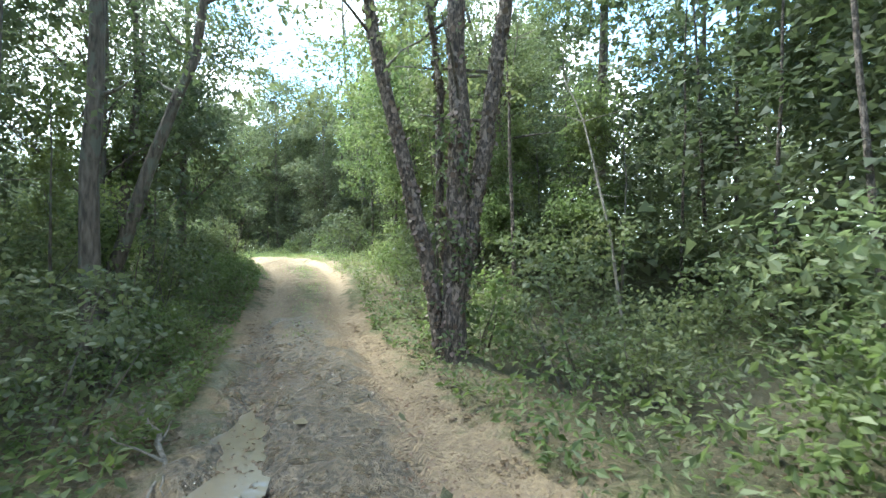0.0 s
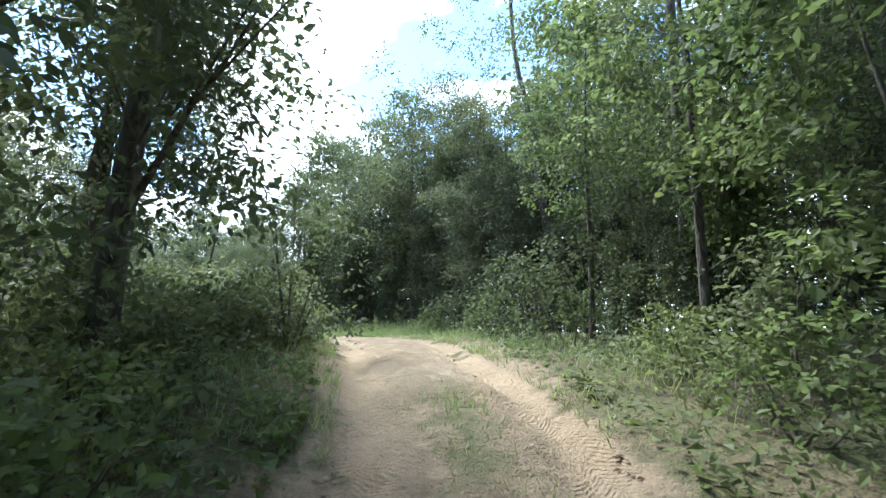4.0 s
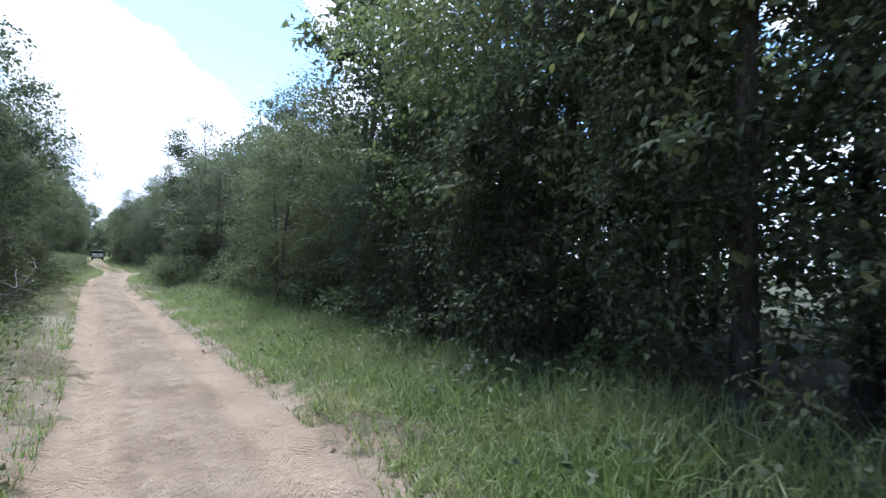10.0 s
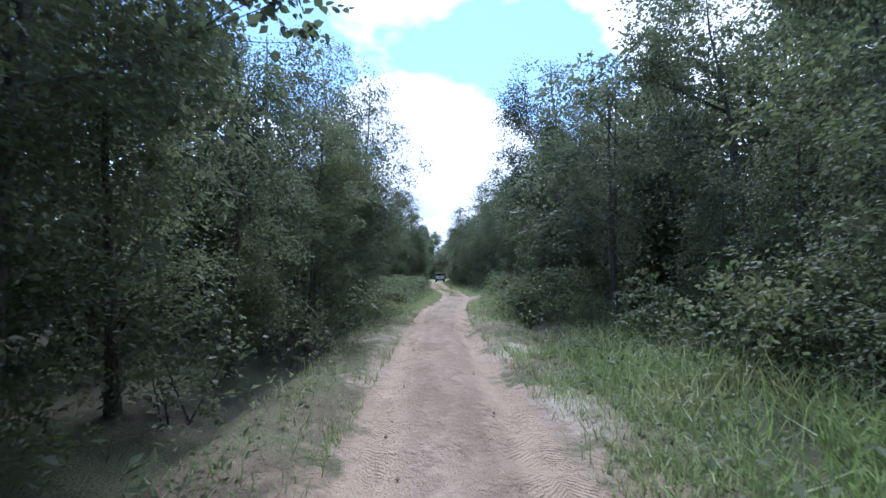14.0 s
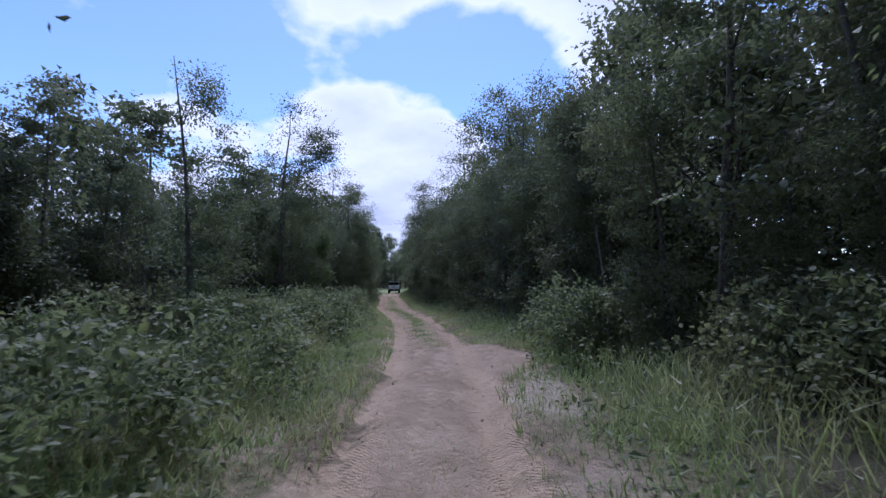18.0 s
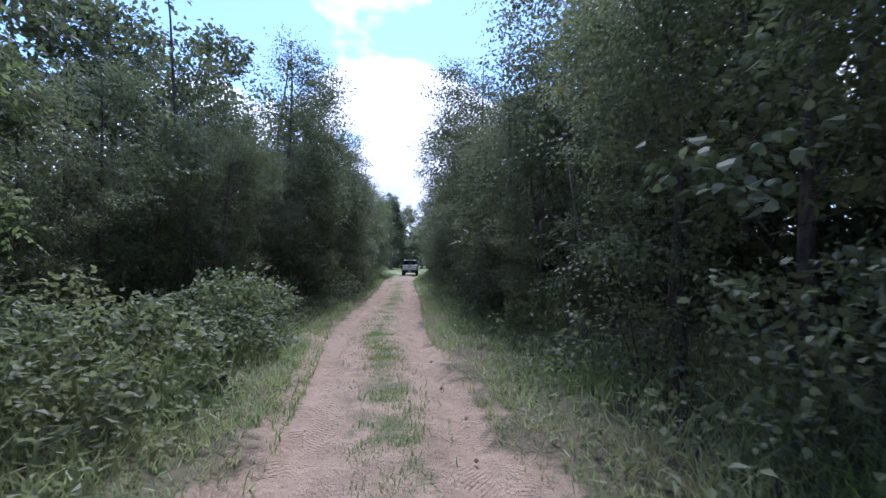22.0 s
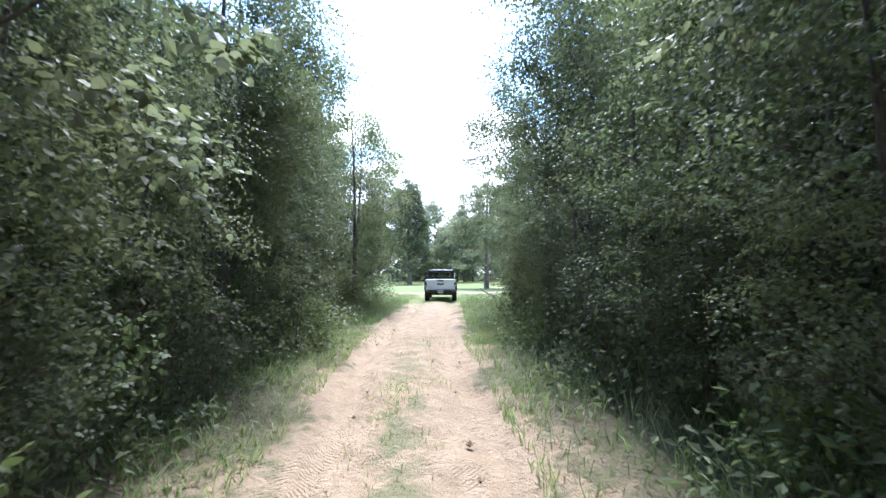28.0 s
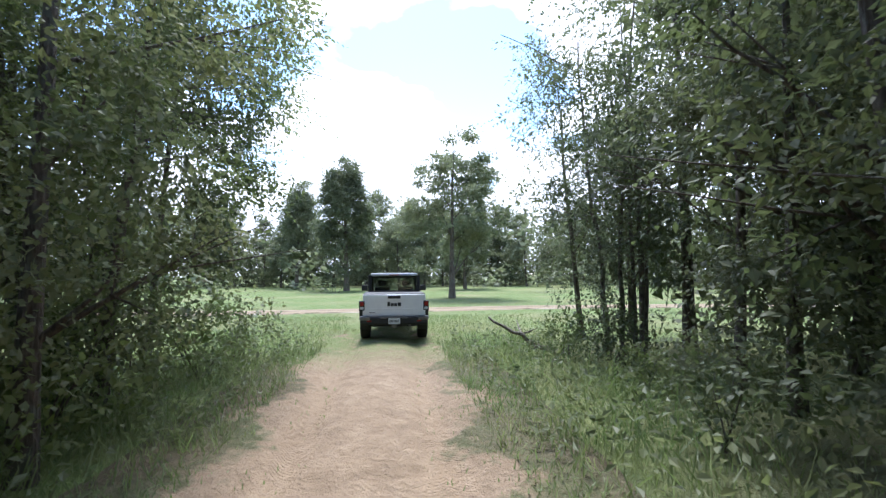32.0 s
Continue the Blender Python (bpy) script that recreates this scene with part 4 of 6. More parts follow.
for side in (-1, 1):
    DS, DD, HH = (LEFT_S, LEFT_D, H_LEFT) if side < 0 else (RIGHT_S, RIGHT_D, H_RIGHT)
    s = 3.0 if side < 0 else 7.0
    while s < END_S[side]:
        edge = float(np.interp(s, DS, DD))
        hh = float(np.interp(s, H_S, HH))
        x, y = beside([s], [side * (edge + ((1.3 + 2.0 * rg.random()) if s < 84 else (0.9 + 1.3 * rg.random())))])[0]
        if clear_of_track(x, y, 0.6):
            a = along([s])[1][0]
            face = math.atan2(a[0] * side, -a[1] * side) + rg.uniform(-0.4, 0.4)
            place(pick(rg, FRONT[side], s), x, y, hh * (0.68 + 0.52 * rg.random()), face, g=rg, group="roadside trees")
        s += (2.8 if s > 13 else 3.8) + 0.9 * rg.random()
    s = -10.0
    while s < END_S[side] + 2:
        edge = float(np.interp(s, DS, DD))
        hh = float(np.interp(s, H_S, HH))
        x, y = beside([s], [side * (edge + 4.6 + 1.6 * rg.random())])[0]
        if clear_of_track(x, y, 2.5):
            place(pick(rg, [(16, T), (58, ["mid0", "tall1", "mid1"]), (98, ["tall1", "mid0", "mid1"]), (140, ["mid0", "mid1", "mid0"])], s), x, y, hh * (0.8 + 0.3 * rg.random()), g=rg, group="woodland trees")
        s += (3.9 if s > 14 else 6.5) + 1.2 * rg.random()
    for row, gap in ((6.6, 6.2), (9.0, 6.0)):
        s = -14.0
        while s < END_S[side] + 3:
            edge = float(np.interp(s, DS, DD))
            x, y = beside([s], [side * (edge + row + 2.0 * rg.random())])[0]
            if clear_of_track(x, y, 4.2) and (row > 7 or (s > 15 and side > 0) or s > 118):
                place(rg.choice(B) if s > 17 else rg.choice(["mid0", "mid1", "tall1"]), x, y, (0.8 + 0.3 * rg.random()) * (0.9 if side < 0 and 14 < s < 80 else 0.62 if side > 0 and 42 < s < 54 else 1.05), g=rg, group="woodland trees")
            s += gap + 1.2 * rg.random()

# low vine-hung trees that close the outside of the bend
for x, y, size in ((-4.9, 21.3, 1.5), (-4.2, 20.2, 1.35), (-5.5, 22.4, 1.4), (-3.4, 19.3, 1.5), (-7.4, 16.2, 0.9), (-8.4, 17.4, 1.1), (-7.9, 16.6, 1.0), (-7.0, 25.2, 1.2), (-8.2, 26.2, 1.2), (-6.0, 24.4, 1.3), (-9.4, 27.0, 1.1)):
    place("shrub%d" % rg.choice((1, 3, 2)), x, y, size * 0.75, g=rg, group="roadside shrubs")
s = 18.0
while s < 36:
    x, y = beside([s], [float(np.interp(s, RIGHT_S, RIGHT_D)) + 0.7 + 0.5 * rg.random()])[0]
    if clear_of_track(x, y, 0.3):
        a = along([s])[1][0]
        place(rg.choice(V), x, y, 0.5 + 0.22 * rg.random(), math.atan2(a[0], -a[1]), g=rg, group="roadside trees")
    s += 1.9

s = 34.5
while s < 50:
    x, y = beside([s], [float(np.interp(s, RIGHT_S, RIGHT_D)) + 0.9 + 0.7 * rg.random()])[0]
    a = along([s])[1][0]
    place(rg.choice(["vine0", "wall3", "wall0", "wall4"]), x, y, 0.34 + 0.16 * rg.random(), math.atan2(a[0], -a[1]), g=rg, group="roadside trees")
    s += 1.7
for k in range(40):
    s = rg.uniform(34, 50)
    x, y = beside([s], [float(np.interp(s, RIGHT_S, RIGHT_D)) + rg.uniform(-0.4, 3.0)])[0]
    THICKET.append((x, y, 0.6 + 0.5 * rg.random()))

for kind, x, y, size in (("fine0", -6.5, 26.4, 1.0), ("vine1", -5.3, 25.3, 0.9), ("mid0", -4.4, 30.2, 1.0), ("mid1", -7.4, 30.8, 1.0), ("mid0", -1.5, 27.5, 1.0), ("fine1", -18.8, 32.9, 1.25), ("mid1", -17.0, 35.0, 1.15), ("mid0", -13.0, 33.5, 1.25), ("vine0", -7.9, 27.7, 0.9), ("wall1", -8.9, 29.2, 1.2), ("vine1", -6.0, 27.6, 0.8), ("mid1", -6.5, 33.0, 1.0), ("wall3", -3.6, 27.0, 0.95), ("fine0", -101.6, 66.4, 0.8), ("fine1", -99.2, 66.2, 0.9), ("fine0", -52.4, 48.6, 0.8)):
    place(kind, x, y, size, 4.9, g=rg, group="roadside trees")
place("fine1", -21.9, 32.9, 0.72, 5.2, g=rg, group="roadside trees")
place("fine1", -13.1, 30.3, 1.25, 5.0, g=rg, group="roadside trees")
place("light1", -15.7, 32.3, 1.35, 5.0, g=rg, group="roadside trees")
place("fine1", -10.3, 29.4, 1.2, 5.0, g=rg, group="roadside trees")
place("wall0", -25.9, 35.2, 0.64, 5.2, g=rg, group="roadside trees")
place("wall3", -23.9, 34.6, 0.66, 5.2, g=rg, group="roadside trees")

s = 58.0
while s < 84:
    x, y = beside([s], [float(np.interp(s, RIGHT_S, RIGHT_D)) + 1.0 + 0.8 * rg.random()])[0]
    a = along([s])[1][0]
    place(rg.choice(["vine0", "wall3", "vine1"]), x, y, 0.45 + 0.25 * rg.random(), math.atan2(a[0], -a[1]), g=rg, group="roadside trees")
    s += 2.1

for kind, x, y, size in (("spread1", -6.9, 9.3, 0.85), ("airy0", -7.3, 11.6, 1.15), ("wall0", -7.5, 13.3, 1.15), ("wall4", -9.8, 14.9, 0.9),
                         ("light1", -3.0, 19.9, 0.9), ("light0", -1.7, 16.6, 1.05), ("tall2", -1.2, 19.6, 0.95), ("light1", -0.6, 13.6, 1.0), ("fine1", 0.8, 11.2, 0.8), ("fine0", 2.4, 14.2, 0.9)):
    place(kind, x, y, size, math.atan2(8.0 - y, -2.4 - x), g=rg, group="roadside trees")
for k in range(26):
    x, y = rg.uniform(9, 24), rg.uniform(-1, 28)
    place(rg.choice(["mid0", "mid1"]), x, y, 0.8 + 0.35 * rg.random(), g=rg, group="woodland trees")

# close foliage before the clearing
s = 36.0
while s < 125:
    for side in ((-1, 1) if s > 83 else (-1,)):
        edge = float(np.interp(s, LEFT_S if side < 0 else RIGHT_S, LEFT_D if side < 0 else RIGHT_D))
        x, y = beside([s], [side * (edge + (0.8 if side < 0 else 0.3) + 0.6 * rg.random())])[0]
        a = along([s])[1][0]
        place(rg.choice(["wall3", "wall0", "vine0", "wall4"]), x, y, 0.4 + 0.25 * rg.random(), math.atan2(a[0] * side, -a[1] * side), g=rg, group="roadside trees")
    s += 2.1 if s < 61 or s > 83 else 24
for kind, x, y, size in (("airy0", -108.2, 69.6, 0.95), ("airy1", -105.9, 69.2, 1.0), ("shrub1", -105.2, 58.6, 1.2), ("shrub0", -106.6, 59.3, 1.25), ("shrub1", -108.1, 60.2, 1.1), ("shrub0", -109.6, 61.0, 1.0), ("shrub1", -104.2, 57.9, 1.2), ("shrub3", -107.4, 58.4, 1.4), ("shrub1", -106.3, 67.2, 0.8), ("shrub0", -104.9, 66.9, 0.9)):
    place(kind, x, y, size, g=rg, group="growth round the clearing's mouth")
gs = random.Random(717)
for s in np.arange(46, 128, 6.4):
    for side, edges in ((-1, (LEFT_S, LEFT_D)), (1, (RIGHT_S, RIGHT_D))):
        x, y = beside([s + gs.uniform(-2, 2)], [side * (float(np.interp(s, *edges)) + gs.uniform(0.9, 1.7))])[0]
        if clear_of_track(x, y, 0.4) and not (side < 0 and 62 < s < 88) and not (side > 0 and s > 116):
            place("spread%d" % gs.randrange(2), x, y, 0.7 + 0.35 * gs.random(), g=gs, group="roadside trees")
# trees that stand out of their row
# light0/light1 at the clearing's mouth: its lit side put into brighter leaf colour
for kind, x, y, size in (("wall0", -55.6, 37.4, 0.68), ("wall3", -65.5, 41.0, 0.7), ("airy0", -41.4, 33.0, 1.15), ("airy1", -43.0, 33.6, 1.0), ("airy1", -45.2, 34.5, 1.2), ("airy0", -44.3, 33.6, 1.05), ("fine0", -45.8, 32.4, 1.05), ("fine1", -75.4, 46.9, 0.92), ("fine0", -70.8, 44.6, 0.46), ("airy0", -29.4, 27.4, 1.05), ("wall0", -104.2, 58.7, 0.9), ("light1", -110.6, 59.3, 1.2), ("light0", -108.4, 57.7, 1.15), ("light0", -107.2, 58.9, 0.6), ("fine1", -106.4, 59.0, 0.85), ("wall1", -2.3, 22.9, 1.0), ("wall2", -0.8, 20.9, 1.05), ("wall1", 0.8, 18.6, 1.0), ("vine0", -4.3, 25.2, 1.0), ("wall2", 1.8, 21.5, 1.1), ("vine1", 0.6, 23.5, 1.1), ("fine1", -9.8, 14.6, 0.8), ("wall3", -14.2, 16.8, 0.55)):
    a = along(nearest([(x, y)])[0])[1][0]
    place(kind, x, y, size, math.atan2(-a[0], a[1]), g=rg, group="roadside trees")

gb = random.Random(818)
for s, d in ((7.2, -2.1), (8.6, -2.2), (9.8, -1.9), (11.0, -2.2), (12.3, -2.0), (13.6, -2.4), (15.0, -2.6), (12.5, 2.3), (14.0, 2.5), (15.6, 2.9), (10.4, -3.0), (13.0, -3.2)):
    x, y = beside([s], [d])[0]
    place("shrub1", x, y, 0.55 + 0.35 * gb.random(), g=gb, group="roadside shrubs")
# thin young trees and saplings in the first stretch of woods
for k in range(26):
    x, y = beside([rg.uniform(-2, 11)], [rg.choice((1, 1, -1)) * rg.uniform(3.4, 11)])[0]
    if clear_of_track(x, y, 0.6):
        place("pole", x, y, 0.7 + 0.5 * rg.random(), g=rg, group="young trees")
for s, d in ((11.5, 3.2), (13.5, 3.4), (9.5, 3.8), (15.5, 4.2), (8.5, -3.6), (12.5, -3.6), (5, -4.4), (18, 5.6), (13, 6.5), (84, -3.8), (90, -3.7), (96, -3.5), (104, -3.6), (109, 4.0), (116, -4.0)):
    x, y = beside([s], [d])[0]
    place("sapling%d" % rg.randrange(2), x, y, 0.75 + 0.4 * rg.random(), g=rg, group="saplings")

# shrubs along both edges, and thickets where the left side is open
s = -3.0
while s < 130:
    for side in (-1, 1):
        edge = float(np.interp(s, LEFT_S if side < 0 else RIGHT_S, LEFT_D if side < 0 else RIGHT_D))
        x, y = beside([s + rg.uniform(-0.5, 0.5)], [side * (edge + rg.uniform(-0.15, 0.7))])[0]
        if clear_of_track(x, y, -0.4) and rg.random() < 0.9:
            place("shrub%d" % rg.choice((0, 1, 2, 3, 3)), x, y, 0.6 + 0.5 * rg.random(), g=rg, group="roadside shrubs")
    s += 1.7
for k in range(60):
    s = rg.uniform(55, 74)
    x, y = beside([s], [float(np.interp(s, RIGHT_S, RIGHT_D)) + rg.uniform(-0.9, 2.4)])[0]
    THICKET.append((x, y, 0.55 + 0.5 * rg.random()))
for s in np.arange(66, 92, 2.3):
    x, y = beside([s], [-(float(np.interp(s, LEFT_S, LEFT_D)) + 1.8 + rg.random())])[0]
    place(rg.choice(["mid0", "mid1"]), x, y, 0.48 + 0.12 * rg.random(), g=rg, group="woodland trees")
gc = random.Random(515)
for s in np.arange(88, 133, 2.6):
    for side, edges in ((-1, (LEFT_S, LEFT_D)), (1, (RIGHT_S, RIGHT_D))):
        x, y = beside([s + gc.uniform(-0.9, 0.9)], [side * (float(np.interp(s, *edges)) + gc.uniform(2.4, 5.0))])[0]
        if clear_of_track(x, y, 1.6) and ((side > 0 and s < 125) or (side < 0 and s > 110) or gc.random() < 0.4):
            place(gc.choice(["mid0", "mid1"]), x, y, 0.85 + 0.25 * gc.random(), g=gc, group="woodland trees")
for k in range(190):
    x, y = beside([rg.uniform(-1, 24)], [rg.choice((1, 1, -1)) * rg.uniform(3.2, 12)])[0]
    if clear_of_track(x, y, 0.4):
        THICKET.append((x, y, 0.8 + 0.6 * rg.random()))
for k in range(70):
    s = rg.uniform(17, 31)
    x, y = beside([s], [-rg.uniform(1.95, 4.6)])[0]
    THICKET.append((x, y, 0.6 + 0.35 * rg.random()))
for s0, s1, count in ((15, 34, 44), (62, 90, 110)):
    for k in range(count):
        s = rg.uniform(s0, s1)
        edge = float(np.interp(s, LEFT_S, LEFT_D))
        d = -rg.uniform(2.3, max(2.6, edge + 0.5))
        x, y = beside([s], [d])[0]
        if abs(nearest([(x, y)])[1][0]) > 2.2:
            THICKET.append((x, y, 0.45 + 0.45 * rg.random()))


def make_thicket():
    g = np.random.default_rng(606)
    c = []
    for x, y, size in THICKET:
        n = 20
        z = 1.5 * size * (0.1 + 0.9 * g.random(n))
        a, q = g.random(n) * 6.283, np.sqrt(g.random(n)) * size * np.interp(z / (1.5 * size), [0, 0.4, 1], [0.9, 1.0, 0.45])
        c.append(np.c_[x + np.cos(a) * q, y + np.sin(a) * q, on_ground(x, y) + z])
    c = np.concatenate(c)
    vf = leaf_clumps(g, c, 0.24 + 0.16 * g.random(len(c)), 20, 0.1, 0.6, 0.75, 0.3, None, kites, 0.2, 8)
    tagged(new("thicket", mesh_from("thicket", *vf, LEAF_MID)), "dense thicket of low brambles and bushes", "thicket", kind="stuff")


make_thicket()


# ---- single trees of the first stretch ----
def peel_flakes(g, path, radii, count):
    """Curled bark chips that stand off a stem."""
    k = g.integers(0, len(path) - 1, count)
    u = g.random(count)[:, None]
    p = path[k] * (1 - u) + path[k + 1] * u
    r = radii[k] * (1 - u[:, 0]) + radii[k + 1] * u[:, 0]
    a = g.random(count) * 6.283
    o = np.stack([np.cos(a), np.sin(a), np.zeros(count)], 1)
    way = g.normal(size=(count, 3)) * 0.35 + [0, 0, 1.0] * np.where(g.random((count, 1)) < 0.6, 1, -1) + o * 0.3
    ln = 0.035 + 0.075 * g.random(count)
    return oval_leaves(p + o * r[:, None] * 0.99, way, o + g.normal(size=o.shape) * 0.25, ln, ln * 0.8, 0.02, -0.25)


def make_birch():
    g = np.random.default_rng(77)
    tree = new("birch_tree")
    tagged(tree, "multi-stemmed river birch with shaggy peeling bark beside the muddy track", "tree")
    z0 = on_ground(0.12, 6.85)
    tree.location = (0.12, 6.85, z0)
    stems = [([(0, 0, -0.3), (0.03, 0, 0.8), (0.1, 0.02, 2.2), (0.16, 0.03, 3.4), (0.15, 0.08, 5), (0.3, 0.1, 7.5), (0.35, 0.2, 11)], [0.22, 0.17, 0.15, 0.14, 0.125, 0.09, 0.03]),
             ([(-0.08, 0.05, -0.2), (-0.2, 0.1, 0.7), (-0.42, 0.12, 1.8), (-0.62, 0.15, 2.7), (-0.95, 0.2, 4.2), (-1.3, 0.3, 6.2), (-1.7, 0.4, 9)], [0.13, 0.12, 0.115, 0.11, 0.1, 0.08, 0.02]),
             ([(0.1, 0.05, 0.9), (0.25, 0.1, 1.7), (0.42, 0.15, 2.6), (0.62, 0.2, 3.6), (0.85, 0.25, 5.0), (1.2, 0.3, 7.2), (1.5, 0.4, 10)], [0.12, 0.12, 0.115, 0.11, 0.1, 0.07, 0.02]),
             ([(0.0, 0.3, 0.6), (-0.15, 0.4, 2.4), (-0.12, 0.5, 4.2), (-0.35, 0.6, 6.4), (-0.3, 0.7, 9)], [0.07, 0.06, 0.055, 0.04, 0.015])]
    crown = []
    for p, r in stems:
        p, r = np.array(p, float) * 1.04, np.array(r, float) * 1.04
        q = np.linspace(0, len(p) - 1, 22)
        pp = np.stack([np.interp(q, np.arange(len(p)), p[:, k]) for k in range(3)], 1) + g.normal(size=(22, 3)) * 0.012
        rr = np.interp(q, np.arange(len(p)), r) * (1 + g.normal(size=22) * 0.06)
        stem = piece("stem", tube(pp, rr, 9), BARK_PEEL, tree)
        piece("peeling_bark", peel_flakes(g, pp, rr, 620), BARK_FLAKE, stem, "curling papery bark flakes", False)["kind"] = "stuff"
        for k in range(26):
            j = g.integers(12, 22)
            crown.append(pp[j] + g.normal(size=3) * [1.0, 1.0, 0.5])
        for k in range(4):
            j = g.integers(10, 20)
            e = pp[j] + g.normal(size=3) * [1.3, 1.3, 0.4] + [0, 0, 0.9]
            piece("limb", tube(bent(g, pp[j], e, 6, 0.05), np.linspace(0.035, 0.008, 6), 5), BARK, tree)
    crown = np.array(crown)
    piece("crown", leaf_clumps(g, crown, 0.45 + 0.4 * g.random(len(crown)), 56, 0.11, 0.6, 0.6, 0.5, None, kites, 0.5, 8), LEAF_MID, tree, "small bright leaves", False)
    iv = np.array([(0.06 + 0.2 * math.cos(a), -0.05 + 0.2 * math.sin(a), z) for a, z in zip(g.random(36) * 6.28, g.random(36) * 3.6)])
    piece("ivy", cloud_of_leaves(g, iv, np.full(36, 0.16), 16, 0.09, 0.8, 1.0, 0.8), LEAF_MID, tree, "ivy leaves climbing the stems", False)


make_birch()


def make_forked(x, y, stems, label, seed, mat=LEAF_DARK, crown_n=46, spread=1.2):
    """A tree given by its stems, from the ground up."""
    g = np.random.default_rng(seed)
    tree = new("forest_tree")
    tagged(tree, label, "tree")
    tree.location = (x, y, on_ground(x, y))
    cen = []
    for p, r in stems:
        p = np.array(p, float)
        q = np.linspace(0, len(p) - 1, 14)
        pp = np.stack([np.interp(q, np.arange(len(p)), p[:, k]) for k in range(3)], 1) + g.normal(size=(14, 3)) * 0.02
        piece("trunk", tube(pp, np.linspace(r, r * 0.25, 14), 8), BARK, tree)
        for k in range(crown_n):
            j = g.integers(6, 14)
            cen.append(pp[j] + g.normal(size=3) * [spread, spread, 0.6])
        for k in range(4):
            j = g.integers(5, 13)
            e = pp[j] + g.normal(size=3) * [1.1, 1.1, 0.3] + [0, 0, 0.5]
            piece("limb", tube(bent(g, pp[j], e, 6, 0.06), np.linspace(r * 0.3, 0.008, 6), 5), BARK, tree)
    cen = np.array(cen)
    piece("crown", leaf_clumps(g, cen, 0.45 + 0.4 * g.random(len(cen)), 70, 0.11, 0.55, 0.6, 0.5, None, kites, 0.45, 16), mat, tree, "", False)


make_forked(-4.6, 6.0, [([(0, 0, -0.3), (0.05, 0, 2), (0.12, 0.1, 5), (0.15, 0.2, 9), (0.2, 0.3, 12)], 0.14)], "straight grey-brown forest tree beside the track", 81)
make_forked(-5.2, 7.0, [([(0, 0, -0.3), (0.25, 0, 1.2), (0.8, 0.1, 2.9), (1.35, 0.2, 4.4), (1.75, 0.3, 6.5), (1.9, 0.4, 10)], 0.13)], "leaning forest tree arching over the track", 82, LEAF_MID, 16)
make_forked(-7.2, 10.4, [([(0, 0, -0.3), (0.1, 0, 2), (0.3, 0.2, 4.5), (0.2, 0.2, 8)], 0.15), ([(0.1, 0, 0.8), (-0.5, 0.2, 3.2), (-0.9, 0.3, 7)], 0.1)], "dark forked forest tree", 83)
make_forked(-3.9, 24.2, [([(0, 0, -0.3), (-0.15, 0, 3), (-0.5, 0.1, 6), (-1.0, 0.1, 9), (-1.2, 0.2, 14)], 0.17)], "tall dark leaning tree at the bend", 84, LEAF_DARK, 80, 1.9)
make_forked(2.2, 12.2, [([(0, 0, -0.3), (-0.2, 0.1, 2.2), (-0.9, 0.2, 4.6), (-1.6, 0.3, 7.5)], 0.15)], "leaning tree hung with dry vines", 85, LEAF_MID, 26, 1.0)
make_forked(-106.0, 68.2, [([(0, 0, -0.2), (-0.2, 0, 2), (-0.6, 0.1, 4), (-0.9, 0.1, 7.5)], 0.07), ([(0.3, 0.1, -0.2), (0.3, 0, 2), (0.5, 0.1, 5), (0.9, 0.1, 8.5)], 0.06), ([(0.7, 0.3, -0.2), (0.8, 0.3, 3), (1.5, 0.4, 6.5)], 0.05)],
            "slender grey-stemmed trees at the edge of the clearing", 86, LEAF_MID, 22, 0.9)


def make_big_leaf():
    """A broad-leaved sapling that leans out by the crest."""
    g = np.random.default_rng(91)
    x, y = -11.5, 18.6
    plant = new("broadleaf_sapling")
    tagged(plant, "young sapling with broad drooping heart-shaped leaves", "sapling")
    plant.location = (x, y, on_ground(x, y))
    path = bent(g, (0, 0, -0.15), (0.3, 0.2, 3.75), 9, 0.03)
    piece("stem", tube(path, np.linspace(0.035, 0.01, 9), 6), BARK, plant)
    outline = [(0, 0), (-0.05, 0.3), (0.12, 0.48), (0.45, 0.42), (0.75, 0.22), (1, 0)]
    for k in range(40):
        j = int(g.integers(5, 9))
        a = g.random() * 6.283
        e = path[j] + np.array([math.cos(a), math.sin(a), 0.25]) * (0.2 + 0.5 * g.random())
        stalk = piece("stalk", tube(bent(g, path[j], e, 4, 0.01), np.linspace(0.006, 0.003, 4), 4), LEAF_MID, plant)
        w = np.array([math.cos(a), math.sin(a), -0.8 - 0.8 * g.random()])
        w /= np.linalg.norm(w)
        sd = np.cross(w, [0, 0, 1.0])
        sd /= np.linalg.norm(sd)
        nr = np.cross(sd, w)
        ln = 0.2 + 0.13 * g.random()
        rim = [(u, v) for u, v in outline] + [(u, -v) for u, v in outline[-2:0:-1]]
        v3 = [e + (w * u + sd * v + nr * (0.25 * abs(v) - 0.2 * u * u)) * ln for u, v in rim] + [e + w * 0.45 * ln - nr * 0.04 * ln]
        n = len(rim)
        piece("leaf", (np.array(v3), np.array([(q, (q + 1) % n, n) for q in range(n)])), LEAF_MID, stalk, "", True)


make_big_leaf()


